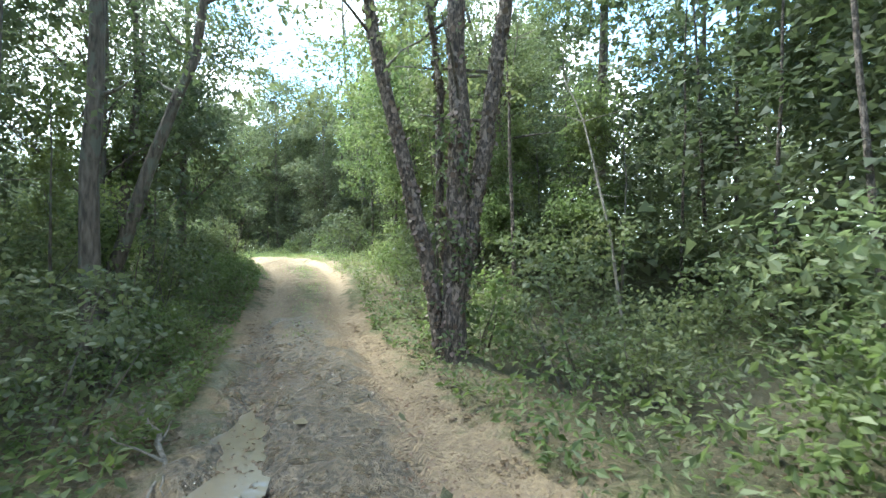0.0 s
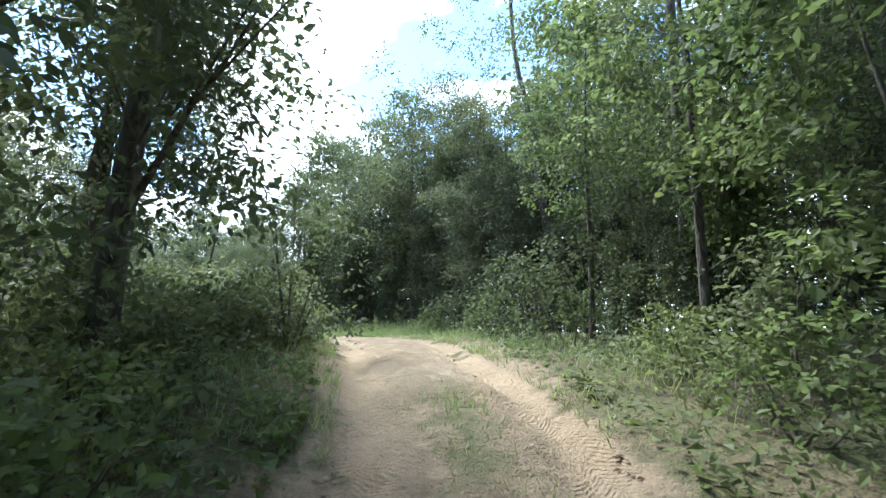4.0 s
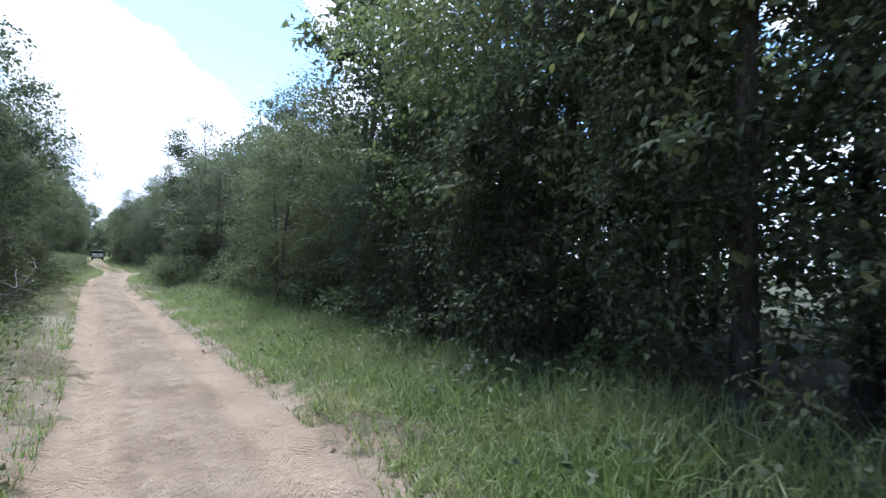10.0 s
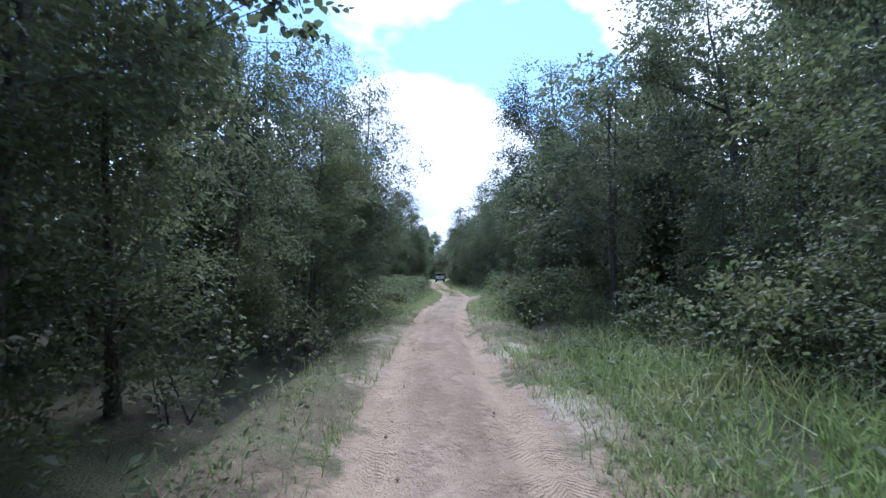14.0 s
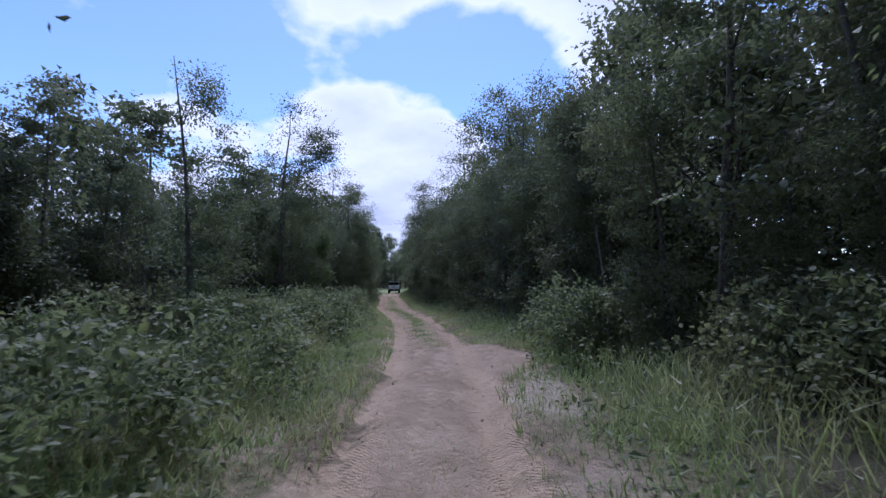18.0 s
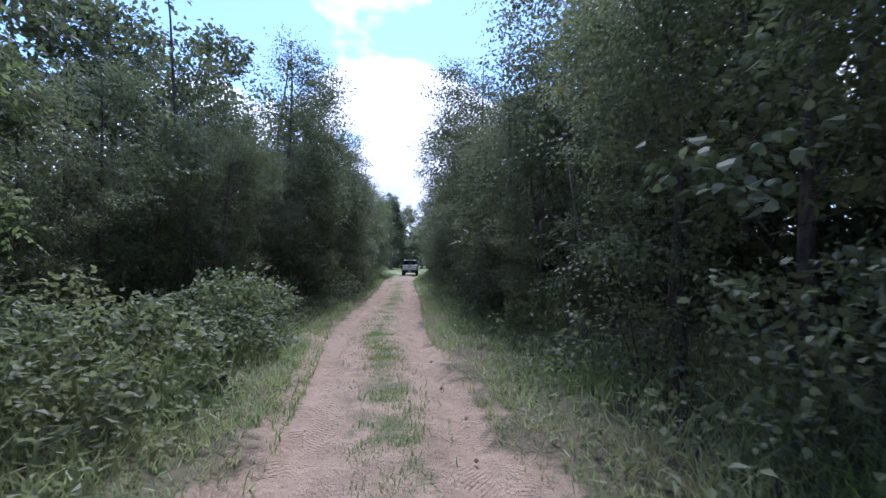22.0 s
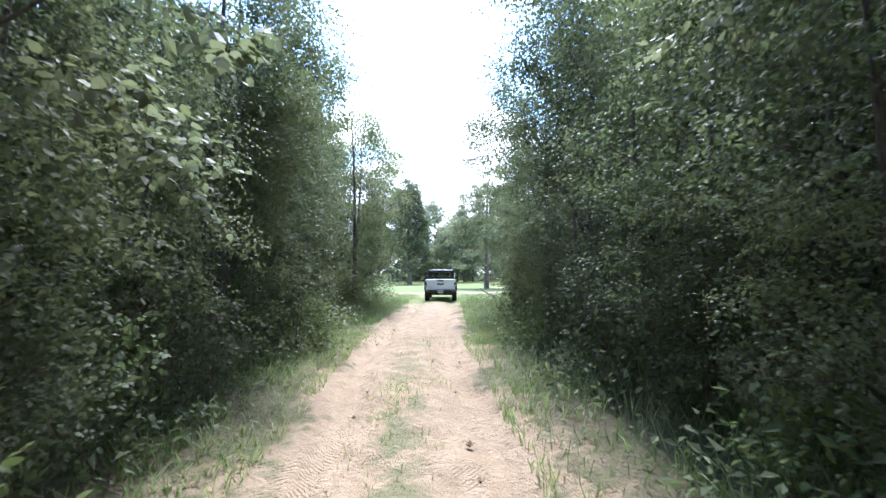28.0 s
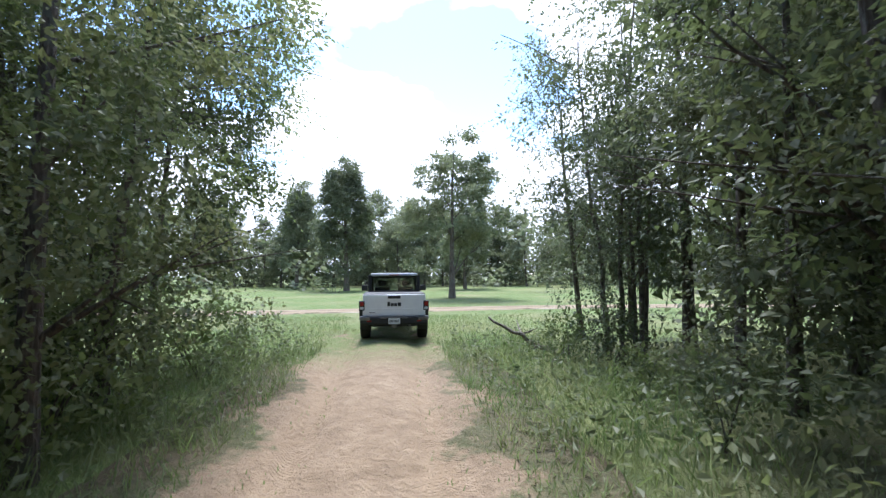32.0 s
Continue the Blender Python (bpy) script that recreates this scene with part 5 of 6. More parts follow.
def dead_branch(name, label, x, y, pts3, r, twigs, seed, category="branch"):
    g = np.random.default_rng(seed)
    ob = new(name)
    tagged(ob, label, category)
    ob.location = (x, y, on_ground(x, y))
    p = np.array(pts3, float)
    q = np.linspace(0, len(p) - 1, 10)
    pp = np.stack([np.interp(q, np.arange(len(p)), p[:, k]) for k in range(3)], 1) + g.normal(size=(10, 3)) * r * 0.35
    piece("main_stem", tube(pp, np.linspace(r, r * 0.3, 10), 7), DEADWOOD, ob)
    for k in range(twigs):
        j = g.integers(2, 10)
        e = pp[j] + g.normal(size=3) * [0.35, 0.35, 0.15] + [0, 0, 0.12]
        piece("twig", tube(bent(g, pp[j], e, 5, 0.03), np.linspace(r * 0.4, r * 0.1, 5), 5), DEADWOOD, ob)


dead_branch("dead_sapling", "bare pale dead branch leaning at the side of the track", -21.2, 25.7, [(-0.15, -0.25, -0.1), (0.0, 0.0, 0.5), (0.2, 0.3, 1.2), (0.1, 0.2, 1.55), (0.3, 0.5, 1.9)], 0.05, 10, 1, "dead tree")
dead_branch("dead_sapling", "bare grey forked branch leaning over the brushwood", -21.0, 25.9, [(0.05, 0.1, -0.1), (0.2, 0.3, 0.8), (0.5, 0.75, 1.35), (0.6, 0.9, 1.75)], 0.03, 9, 7, "dead tree")
dead_branch("dead_sapling", "bare grey dead stems standing in the shrubs", -22.6, 25.0, [(0, 0, -0.1), (-0.1, 0.1, 0.8), (0.1, 0.3, 1.6)], 0.018, 7, 2, "dead tree")
dead_branch("dead_tree", "leaning pale lichen-grey dead trunk on the bank", 1.1, 12.8, [(0, 0, -0.15), (-0.6, 0.2, 1.4), (-1.4, 0.5, 2.7), (-2.2, 0.8, 4.6)], 0.1, 10, 8, "dead tree")
dead_branch("fallen_branch", "crooked fallen branch in wet leaf litter", -2.55, 4.2, [(-0.5, 0.5, 0.22), (-0.1, 0.1, 0.1), (0.25, -0.35, 0.02), (0.5, -1.0, -0.02)], 0.035, 4, 3)
dead_branch("fallen_branch", "short broken stick lying in the mud", -1.25, 6.0, [(-0.15, -0.15, 0.03), (0, 0, 0.05), (0.2, 0.3, 0.1)], 0.015, 1, 4)
dead_branch("fallen_branch", "small leafy twig dropped on the sandy track", -13.2, 24.8, [(-0.2, 0, 0.03), (0, 0.1, 0.06), (0.3, 0.2, 0.05)], 0.012, 5, 5)
dead_branch("dead_log", "splintered pale log end at the clearing's edge", -107.0, 66.6, [(0.6, 0.8, -0.1), (0, 0, 0.35), (-0.5, -0.6, 0.8)], 0.075, 3, 6)
for k, (s, d) in enumerate(((34, -4.2), (37, -3.6), (40, -3.9), (101, -2.4), (103, -2.6), (98, -2.5), (86, 2.9), (88.4, 2.7), (90.5, 3.0), (92.5, 2.8), (50, 2.6), (106, 2.7))):
    x, y = beside([s], [d])[0]
    dead_branch("brush_pile", "heap of dry grey brushwood under the trees", x, y, [(-0.9, 0.2, 0.08), (-0.2, 0, 0.22), (0.5, -0.1, 0.3), (1.0, 0.2, 0.16)], 0.025, 12, 20 + k, "brushwood")


def make_trumpet_vine(x, y, z0, seed):
    """A hanging vine with orange-red trumpet flowers."""
    g = np.random.default_rng(seed)
    vine = new("trumpet_vine")
    base = on_ground(x, y)
    tagged(vine, "climbing vine with orange-red trumpet flowers hanging over the track", "vine")
    vine.location = (x, y, base)
    path = bent(g, (0.3, 0.6, -0.1), (0.0, 0.0, z0 - base + 0.6), 10, 0.06)
    piece("stem", tube(path, np.linspace(0.02, 0.006, 10), 5), BARK, vine)
    cen = path[5:] + g.normal(size=(5, 3)) * 0.3
    piece("foliage", cloud_of_leaves(g, cen, np.full(5, 0.4), 30, 0.1, 0.5, 0.8, 0.6), LEAF_MID, vine, "", False)
    for k in range(5):
        p = np.array([0, 0, z0 - base]) + g.normal(size=3) * [0.4, 0.4, 0.3]
        w = g.normal(size=3) * [1, 1, 0.4]
        w /= np.linalg.norm(w)
        q = np.linspace(0, 0.085, 5)[:, None] * w + p
        piece("flower", tube(q, [0.005, 0.007, 0.011, 0.016, 0.03], 7, False), FLOWER, vine, "orange-red trumpet flower")


make_trumpet_vine(-58.5, 47.95, 4.4, 501)
make_trumpet_vine(-58.1, 48.0, 3.7, 502)
make_trumpet_vine(-43.6, 42.0, 4.6, 503)


# ---- low growth: grass, weeds, litter (uncountable) ----
def scatter(name, label, s, d, g, kind, mat, category):
    keep = np.abs(d) > half_width(s, d) - 0.25 if name not in ("middle_grass", "meadow_grass", "mud_debris") else np.full(len(s), True)
    s, d = s[keep], d[keep]
    xy = beside(s, d)
    z = height(xy, False)
    ss, dd = nearest(xy)
    a = np.abs(dd)
    z = z - 0.05 * (1 - smooth(1.0, 2.0, a))
    n = len(s)
    if kind == "grass":
        ln = (0.14 + 0.26 * g.random(n)) * (1 - 0.55 * smooth(117, 121, ss)) * (0.4 + 0.6 * smooth(0.5, 2.2, a))
        lean = g.normal(size=(n, 3)) * [0.35, 0.35, 0] + [0, 0, 1]
        vf = blades(np.c_[xy, z], lean, g.normal(size=(n, 3)) + 0.01, ln, 0.008 + 0.009 * g.random(n), 0.1 + 0.4 * g.random((n, 1)))
    elif kind == "tall":
        ln = (0.3 + 0.5 * g.random(n)) * (0.4 + 0.6 * smooth(1.6, 3.2, a))
        lean = g.normal(size=(n, 3)) * [0.4, 0.4, 0] + [0, 0, 1]
        vf = blades(np.c_[xy, z], lean, g.normal(size=(n, 3)) + 0.01, ln, 0.008 + 0.009 * g.random(n), 0.15 + 0.6 * g.random((n, 1)))
    elif kind == "weed":
        tall = 0.22 + 0.68 * np.clip(0.5 + 0.6 * waves(xy[:, 0] * 2.1, xy[:, 1] * 2.1), 0, 1) * smooth(1.3, 2.5, a)
        hh = tall * g.random(n) ** 0.7
        way = g.normal(size=(n, 3)) * [1, 1, 0.5] + [0, 0, 0.35]
        ln = 0.05 + 0.085 * g.random(n)
        vf = kites(np.c_[xy, z + hh + 0.02], way, g.normal(size=(n, 3)) * 0.6 + [0, 0, 1], ln, ln * 0.55, 0.15, 0.15)
    else:
        way = g.normal(size=(n, 3)) * [1, 1, 0.1]
        ln = 0.03 + 0.04 * g.random(n)
        vf = kites(np.c_[xy, z + 0.012], way, g.normal(size=(n, 3)) * 0.25 + [0, 0, 1], ln, ln * 0.55, 0.2, 0.1)
    tagged(new(name, mesh_from(name, *vf, mat)), label, category, kind="stuff")


g = np.random.default_rng(303)


def sides(n, s0, s1, near, far, left_only=False):
    s = g.uniform(s0, s1, n)
    d = near - 1.3 + np.interp(s, HALF_S, HALF_D) + 0.08 + (far - near) * g.random(n) ** 1.5
    sign = np.where(g.random(n) < 0.5, -1.0, 1.0) if not left_only else np.full(n, -1.0)
    return s, d * sign


def clumped(s, d, level=0.45):
    xy = beside(s, d)
    w = 0.5 + 0.5 * np.sin(xy[:, 0] * 1.9 + 1.3 * np.sin(xy[:, 1] * 1.1)) * np.sin(xy[:, 1] * 1.7 + 0.9 * np.sin(xy[:, 0] * 0.7))
    keep = g.random(len(s)) < np.clip((w - level) * 2.5 + 0.35, 0.3, 1)
    return s[keep], d[keep]


s, d = sides(82000, 14, 121, 1.12, 3.4)
keep = ((s < 44) | (s > 58) | (np.abs(d) < 2.4) & (g.random(len(s)) < 0.6)) & ((s < 98) | (np.abs(d) < 2.2) | (g.random(len(s)) < 0.3))
s, d = s[keep], d[keep]
scatter("verge_grass", "green grass along the edges of the sandy track", *clumped(s, d, 0.35), g, "grass", GRASS, "grass")
s = np.r_[g.uniform(26, 40, 34000), 40 + 12 * g.random(16000) ** 1.4]
scatter("verge_grass", "thick green grass between the sandy track and the woods", *clumped(s, np.interp(s, HALF_S, HALF_D) + 0.15 + 2.6 * g.random(len(s)) ** 1.2, 0.25), g, "tall", GRASS, "grass")
s, d = sides(60000, 15, 89, 1.5, 7.5, True)
keep = (s < 34) | (s > 61)
scatter("tall_grass", "tall green grass among the thicket on the open side", *clumped(s[keep], d[keep], 0.3), g, "tall", GRASS, "grass")
s, d = sides(64000, 56, 98, 1.4, 4.4)
scatter("tall_grass", "ragged tall grass along the shaded track", *clumped(s, d, 0.4), g, "tall", GRASS, "grass")
s, d = sides(26000, 96, 134, 1.4, 3.6)
scatter("tall_grass", "tall grass and weeds before the clearing", *clumped(s, d, 0.45), g, "tall", GRASS, "grass")
s, d = sides(12000, 15, 86, 1.4, 4.0, True)
keep = (s < 36) | (s > 60)
scatter("dry_grass", "dry straw-coloured grass at the track's edge", *clumped(s[keep], d[keep], 0.55), g, "tall", STRAW, "grass")
s = g.uniform(9, 132, 50000)
keep = (s < 16) | ((s > 60) & (s < 66) & (g.random(len(s)) < 0.3)) | (s > 73)
s = s[keep]
scatter("middle_grass", "short grass growing between the wheel ruts", *clumped(s, g.normal(size=len(s)) * 0.2, 0.5), g, "grass", GRASS, "grass")
s = np.r_[74 + 17 * g.random(15000) ** 0.8, g.uniform(90, 106, 2400)]
scatter("middle_grass", "dense grass strip between the wheel ruts", *clumped(s, g.normal(size=len(s)) * 0.17, 0.1), g, "grass", GRASS, "grass")
s, d = sides(95000, -4, 134, 1.4, 5.0)
keep = (s < 18) | (((s > 76) | (g.random(len(s)) < 0.55)) & (np.abs(d) > np.interp(s, HALF_S, HALF_D) + 0.5))
scatter("undergrowth", "low leafy weeds and seedlings under the trees", *clumped(s[keep], d[keep], 0.3), g, "weed", LEAF_MID, "undergrowth")
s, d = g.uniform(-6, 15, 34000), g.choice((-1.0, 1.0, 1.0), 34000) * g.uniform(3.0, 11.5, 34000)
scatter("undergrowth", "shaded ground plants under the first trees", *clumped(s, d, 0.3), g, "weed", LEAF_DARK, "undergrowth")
s, d = sides(34000, -8, 16, 1.35, 4.0)
keep = (d < 0) | (g.random(len(s)) < 0.4)
s, d = s[keep], d[keep]
scatter("bright_undergrowth", "bright green ground plants beside the muddy dip", *clumped(s, d, 0.4), g, "weed", LEAF_LIGHT, "undergrowth")
s, d = sides(10000, -3, 14, 1.05, 3.4)
scatter("leaf_litter", "brown fallen leaves at the edges of the mud", s, d, g, "litter", LITTER, "leaf litter")
s = g.uniform(0.5, 10, 4200)
scatter("mud_debris", "soaked leaves and twigs trodden into the mud", s, g.normal(size=len(s)) * 0.75, g, "litter", LITTER, "leaf litter")
s, d = sides(11000, 14, 122, 1.2, 3.4)
scatter("leaf_litter", "scattered brown leaves along the shaded track", s, d, g, "litter", LITTER, "leaf litter")
s = 118 + 24 * g.random(38000) ** 1.3
d = g.normal(size=len(s)) * 3.6
keep = (np.abs(np.abs(d) - 0.8) > 0.4) | (g.random(len(s)) < 0.1) | (s > 137)
s, d = s[keep], d[keep]
scatter("meadow_grass", "mown green grass of the sunny clearing", s, d, g, "grass", GRASS, "grass")


# ---- puddles in the dip ----
def puddle(s, d, length, width, seed, lift):
    gg = np.random.default_rng(seed)
    n = 26
    a = np.linspace(0, 2 * np.pi, n, endpoint=False)
    r = 1 + 0.22 * np.sin(a * 2 + seed) + 0.12 * np.sin(a * 3 + 2 * seed) + 0.06 * gg.normal(size=n)
    xy = beside(s + np.sin(a) * length * r, d + np.cos(a) * width * r)
    z = float(np.interp(s, PROFILE_S, PROFILE_Z)) + lift
    c = xy.mean(0)
    v = np.r_[np.c_[xy, np.full(n, z)], [[c[0], c[1], z]]]
    f = np.stack([np.arange(n), np.roll(np.arange(n), -1), np.full(n, n)], 1)
    tagged(new("puddle", mesh_from("puddle", v, f, WATER)), "shallow muddy puddle in a wheel rut", "puddle", kind="structure")


puddle(5.2, -0.75, 2.4, 0.36, 1, -0.085)
for k, (ps, pd, pl, pw) in enumerate(((3.6, -0.15, 1.3, 0.42), (6.6, -0.25, 1.5, 0.4), (8.9, -0.2, 1.2, 0.3), (4.6, 0.45, 0.9, 0.3), (7.6, 0.25, 0.8, 0.2))):
    puddle(ps, pd, pl, pw, 3 + k, -0.1)


# ---- leaning dead stems, clods and the depth of the woods ----
for k, (s, d, lean, ln) in enumerate(((88, 3.6, 0.9, 4.6), (92, 3.9, -0.8, 5.2), (95, 3.5, 1.2, 3.8), (99, 4.1, -1.1, 5.0), (104, 3.7, 0.7, 4.4), (112, 3.8, -0.9, 4.8), (116, 4.0, 1.1, 5.2), (120, 3.9, 0.6, 4.0),
                                      (91, -3.6, 0.8, 4.2), (102, -3.4, -1.0, 4.6), (110, -3.5, 0.9, 4.0), (72, 4.2, 0.8, 4.4), (47, -4.2, 1.0, 4.6), (42, -4.4, -0.8, 4.0), (6, 4.6, 1.0, 5.0), (10, 4.4, -0.7, 5.4))):
    x, y = beside([s], [d])[0]
    a = along([s])[1][0]
    dead_branch("dead_tree", "thin bare grey stem leaning among the leaves", x, y, [(0, 0, -0.1), (a[0] * lean * 0.3, a[1] * lean * 0.3, ln * 0.35), (a[0] * lean * 0.9, a[1] * lean * 0.9, ln * 0.75), (a[0] * lean * 1.6, a[1] * lean * 1.6, ln)], 0.03, 6, 60 + k, "dead tree")


def clods():
    n = 2600
    s = g.uniform(12, 122, n)
    d = np.where(g.random(n) < 0.6, np.sign(g.normal(size=n)) * (1.1 + 0.5 * g.random(n)), g.normal(size=n) * 0.6)
    xy = beside(s, d)
    z = np.interp(s, PROFILE_S, PROFILE_Z) - 0.01
    r = 0.008 + 0.03 * g.random(n) ** 4
    o = np.array([(1, 0, 0), (0, 1, 0), (-1, 0, 0), (0, -1, 0), (0, 0, 0.8), (0, 0, -0.8)], float)
    f = np.array([(0, 1, 4), (1, 2, 4), (2, 3, 4), (3, 0, 4), (1, 0, 5), (2, 1, 5), (3, 2, 5), (0, 3, 5)])
    v = np.c_[xy, z][:, None] + o[None] * (r[:, None, None] * (0.7 + 0.6 * g.random((n, 6, 1))))
    me = mesh_from("clods", v.reshape(-1, 3), (f[None] + np.arange(n)[:, None, None] * 6).reshape(-1, 3), TRACK_MAT)
    for key, val in (("across", np.zeros(n * 6)), ("along", np.full(n * 6, 50.0)), ("rim", np.full(n * 6, -1.0))):
        me.attributes.new(key, "FLOAT", "POINT").data.foreach_set("value", val.astype(np.float32))
    tagged(new("clods", me), "small clods and pebbles lying loose on the sandy track", "clods", kind="stuff")


clods()


def understorey():
    n = 2400
    s = g.uniform(-4, 134, n)
    side = np.where(g.random(n) < 0.5, -1.0, 1.0)
    edge = np.where(side < 0, np.interp(s, LEFT_S, LEFT_D), np.interp(s, RIGHT_S, RIGHT_D))
    xy = beside(s, side * (edge + g.uniform(3.2, 11, n)))
    sn, dn = nearest(xy)
    need = np.where(dn < 0, np.interp(sn, LEFT_S, LEFT_D), np.interp(sn, RIGHT_S, RIGHT_D))
    xy = xy[np.abs(dn) > need + 2.6]
    z = height(xy, False) + 0.15 + 2.4 * g.random(len(xy))
    vf = cloud_of_leaves(g, np.c_[xy, z], 0.6 + 0.5 * g.random(len(xy)), 22, 0.3, 0.65, 0.7, 0.3, None, darts)
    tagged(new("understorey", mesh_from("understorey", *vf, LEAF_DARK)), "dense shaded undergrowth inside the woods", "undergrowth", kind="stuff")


understorey()


# ---- the white pickup that has driven out into the clearing ----
def block(x0, x1, y0, y1, z0, z1, bevel=0.03, top=None, seg=2):
    """A rounded box; top: (inset x, front y, back y) narrows its upper face."""
    bm = bmesh.new()
    bmesh.ops.create_cube(bm, size=1)
    for v in bm.verts:
        up = v.co.z > 0
        v.co = ((x0 + x1) / 2 + v.co.x * (x1 - x0), (y0 + y1) / 2 + v.co.y * (y1 - y0), (z0 + z1) / 2 + v.co.z * (z1 - z0))
        if top and up:
            v.co.x += -top[0] if v.co.x > (x0 + x1) / 2 else top[0]
            v.co.y += top[2] if v.co.y < (y0 + y1) / 2 else -top[1]
    if bevel:
        bmesh.ops.bevel(bm, geom=bm.edges[:], offset=bevel, segments=seg, profile=0.6, affect="EDGES")
    return bm


def part(name, bm, mat, parent, label="", soft=False):
    me = bpy.data.meshes.new(name)
    bm.to_mesh(me)
    bm.free()
    me.materials.append(mat)
    if soft:
        for p in me.polygons:
            p.use_smooth = True
    ob = new(name, me)
    ob.parent = parent
    if label:
        ob["label"] = label
    return ob


def lathe(profile, n=32):
    """A ring about the x axis from (x, radius) pairs."""
    bm = bmesh.new()
    rows = []
    for k in range(n):
        a = 2 * math.pi * k / n
        rows.append([bm.verts.new((x, r * math.cos(a), r * math.sin(a))) for x, r in profile])
    for k in range(n):
        p, q = rows[k], rows[(k + 1) % n]
        for j in range(len(profile) - 1):
            bm.faces.new((p[j], p[j + 1], q[j + 1], q[j]))
    bmesh.ops.recalc_face_normals(bm, faces=bm.faces[:])
    return bm


def make_truck(x, y, heading):
    car = new("pickup_truck")
    tagged(car, "white four-door off-road pickup truck with black bumpers and dusty tyres", "pickup truck")
    car.matrix_basis = Matrix.Translation((x, y, on_ground(x, y) - 0.03)) @ Matrix.Rotation(radians(heading), 4, "Z")
    # origin under the rear bumper, y forward
    bed = part("bed", block(-0.83, 0.83, 0.14, 1.78, 0.62, 1.27, 0.03), PAINT, car)
    part("bed_cover", block(-0.78, 0.78, 0.2, 1.76, 1.262, 1.292, 0.008), BLACK, bed, "black fabric bed cover")
    gate = part("tailgate", block(-0.84, 0.84, 0.08, 0.135, 0.70, 1.275, 0.025), PAINT, car, "white tailgate")
    part("gate_handle", block(-0.17, 0.17, 0.05, 0.09, 1.165, 1.245, 0.015), BLACK, gate, "black latch handle")
    for k, (bx, w, h) in enumerate(((-0.145, 0.07, 0.12), (-0.055, 0.08, 0.085), (0.04, 0.08, 0.085), (0.14, 0.09, 0.1))):
        part("badge", block(bx - w / 2, bx + w / 2, 0.066, 0.084, 0.96, 0.96 + h, 0.006, seg=1), BLACK, gate, "black badge bar")
    part("badge", block(-0.66, -0.5, 0.07, 0.084, 0.79, 0.805, 0.003, seg=1), BLACK, gate, "small dark badge bar")
    cab = part("cab", block(-0.83, 0.83, 1.8, 3.62, 0.55, 1.27, 0.05), PAINT, car)
    part("roof", block(-0.72, 0.72, 1.92, 3.3, 1.775, 1.86, 0.04), PAINT, car, "pale hard roof")
    part("rear_window_frame", block(-0.79, 0.79, 1.82, 1.87, 1.27, 1.33, 0.01), BLACK, cab)
    for sx in (-1, 1):
        bm = block(-0.05, 0.05, 1.82, 1.9, 1.28, 1.8, 0.015)
        bmesh.ops.transform(bm, matrix=Matrix.Translation((sx * 0.735, 0, 0)) @ Matrix.Shear("XZ", 4, (0, 0)), verts=bm.verts[:])
        part("rear_pillar", bm, BLACK, cab)
        for py in (2.72, 3.5):
            part("side_pillar", block(sx * 0.74 - 0.03, sx * 0.74 + 0.03, py - 0.05, py + 0.05, 1.26, 1.8, 0.012), BLACK, cab)
        for py in (1.94, 2.8):
            part("side_window", block(sx * 0.745 - 0.006, sx * 0.745 + 0.006, py, py + 0.72, 1.27, 1.77, 0), GLASS, cab)
        for py in (1.86, 2.76):
            door = part("door", block(sx * 0.835 - 0.012, sx * 0.835 + 0.012, py, py + 0.84, 0.6, 1.26, 0.01), PAINT, car)
            part("door_handle", block(sx * 0.86 - 0.012, sx * 0.86 + 0.012, py + 0.08, py + 0.24, 1.08, 1.12, 0.006), BLACK, door)
        mirror = part("mirror", block(sx * 0.98 - 0.1, sx * 0.98 + 0.1, 3.28, 3.4, 1.28, 1.46, 0.025), BLACK, car)
        part("mirror_arm", block(min(sx * 0.8, sx * 0.92), max(sx * 0.8, sx * 0.92), 3.32, 3.37, 1.27, 1.32, 0.01), BLACK, mirror)
        light = part("tail_light", block(sx * 0.86 - 0.075, sx * 0.86 + 0.075, 0.06, 0.2, 0.85, 1.11, 0.02), BLACK, car, "dark tail lamp")
        part("red_lens", block(sx * 0.86 - 0.05, sx * 0.86 + 0.05, 0.048, 0.07, 0.97, 1.08, 0.008), RED, light)
        part("reversing_lens", block(sx * 0.86 - 0.05, sx * 0.86 + 0.05, 0.048, 0.07, 0.88, 0.945, 0.008), CLEAR, light)
        part("reflector", block(sx * 0.66 - 0.06, sx * 0.66 + 0.06, -0.055, -0.03, 0.56, 0.6, 0.008), RED, car, "red bumper reflector")
        for wy in (0.98, 4.46):
            flare = part("fender_flare", block(sx * 0.88 - 0.075, sx * 0.88 + 0.075, wy - 0.52, wy + 0.52, 0.86, 0.97, 0.03, (0.0, 0.14, 0.14)), BLACK, car)
            part("flare_lip", block(sx * 0.88 - 0.07, sx * 0.88 + 0.07, wy - 0.56, wy - 0.44, 0.6, 0.9, 0.02), BLACK, flare)
            wheel = new("wheel")
            wheel.parent = car
            wheel.location = (sx * 0.8, wy, 0.405)
            part("tyre", lathe([(-0.13, 0.235), (-0.14, 0.33), (-0.12, 0.385), (-0.06, 0.408), (0, 0.412), (0.06, 0.408), (0.12, 0.385), (0.14, 0.33), (0.13, 0.235)]), RUBBER, wheel, "", True)
            rim = part("rim", lathe([(-0.12, 0.24), (0.04 * sx, 0.21), (0.08 * sx, 0.06), (0.085 * sx, 0.0)], 20), RIM, wheel)
    # back window, cabin
    bm = block(-0.7, 0.7, 1.835, 1.85, 1.33, 1.78, 0)
    part("rear_window", bm, GLASS, car, "tinted rear window")
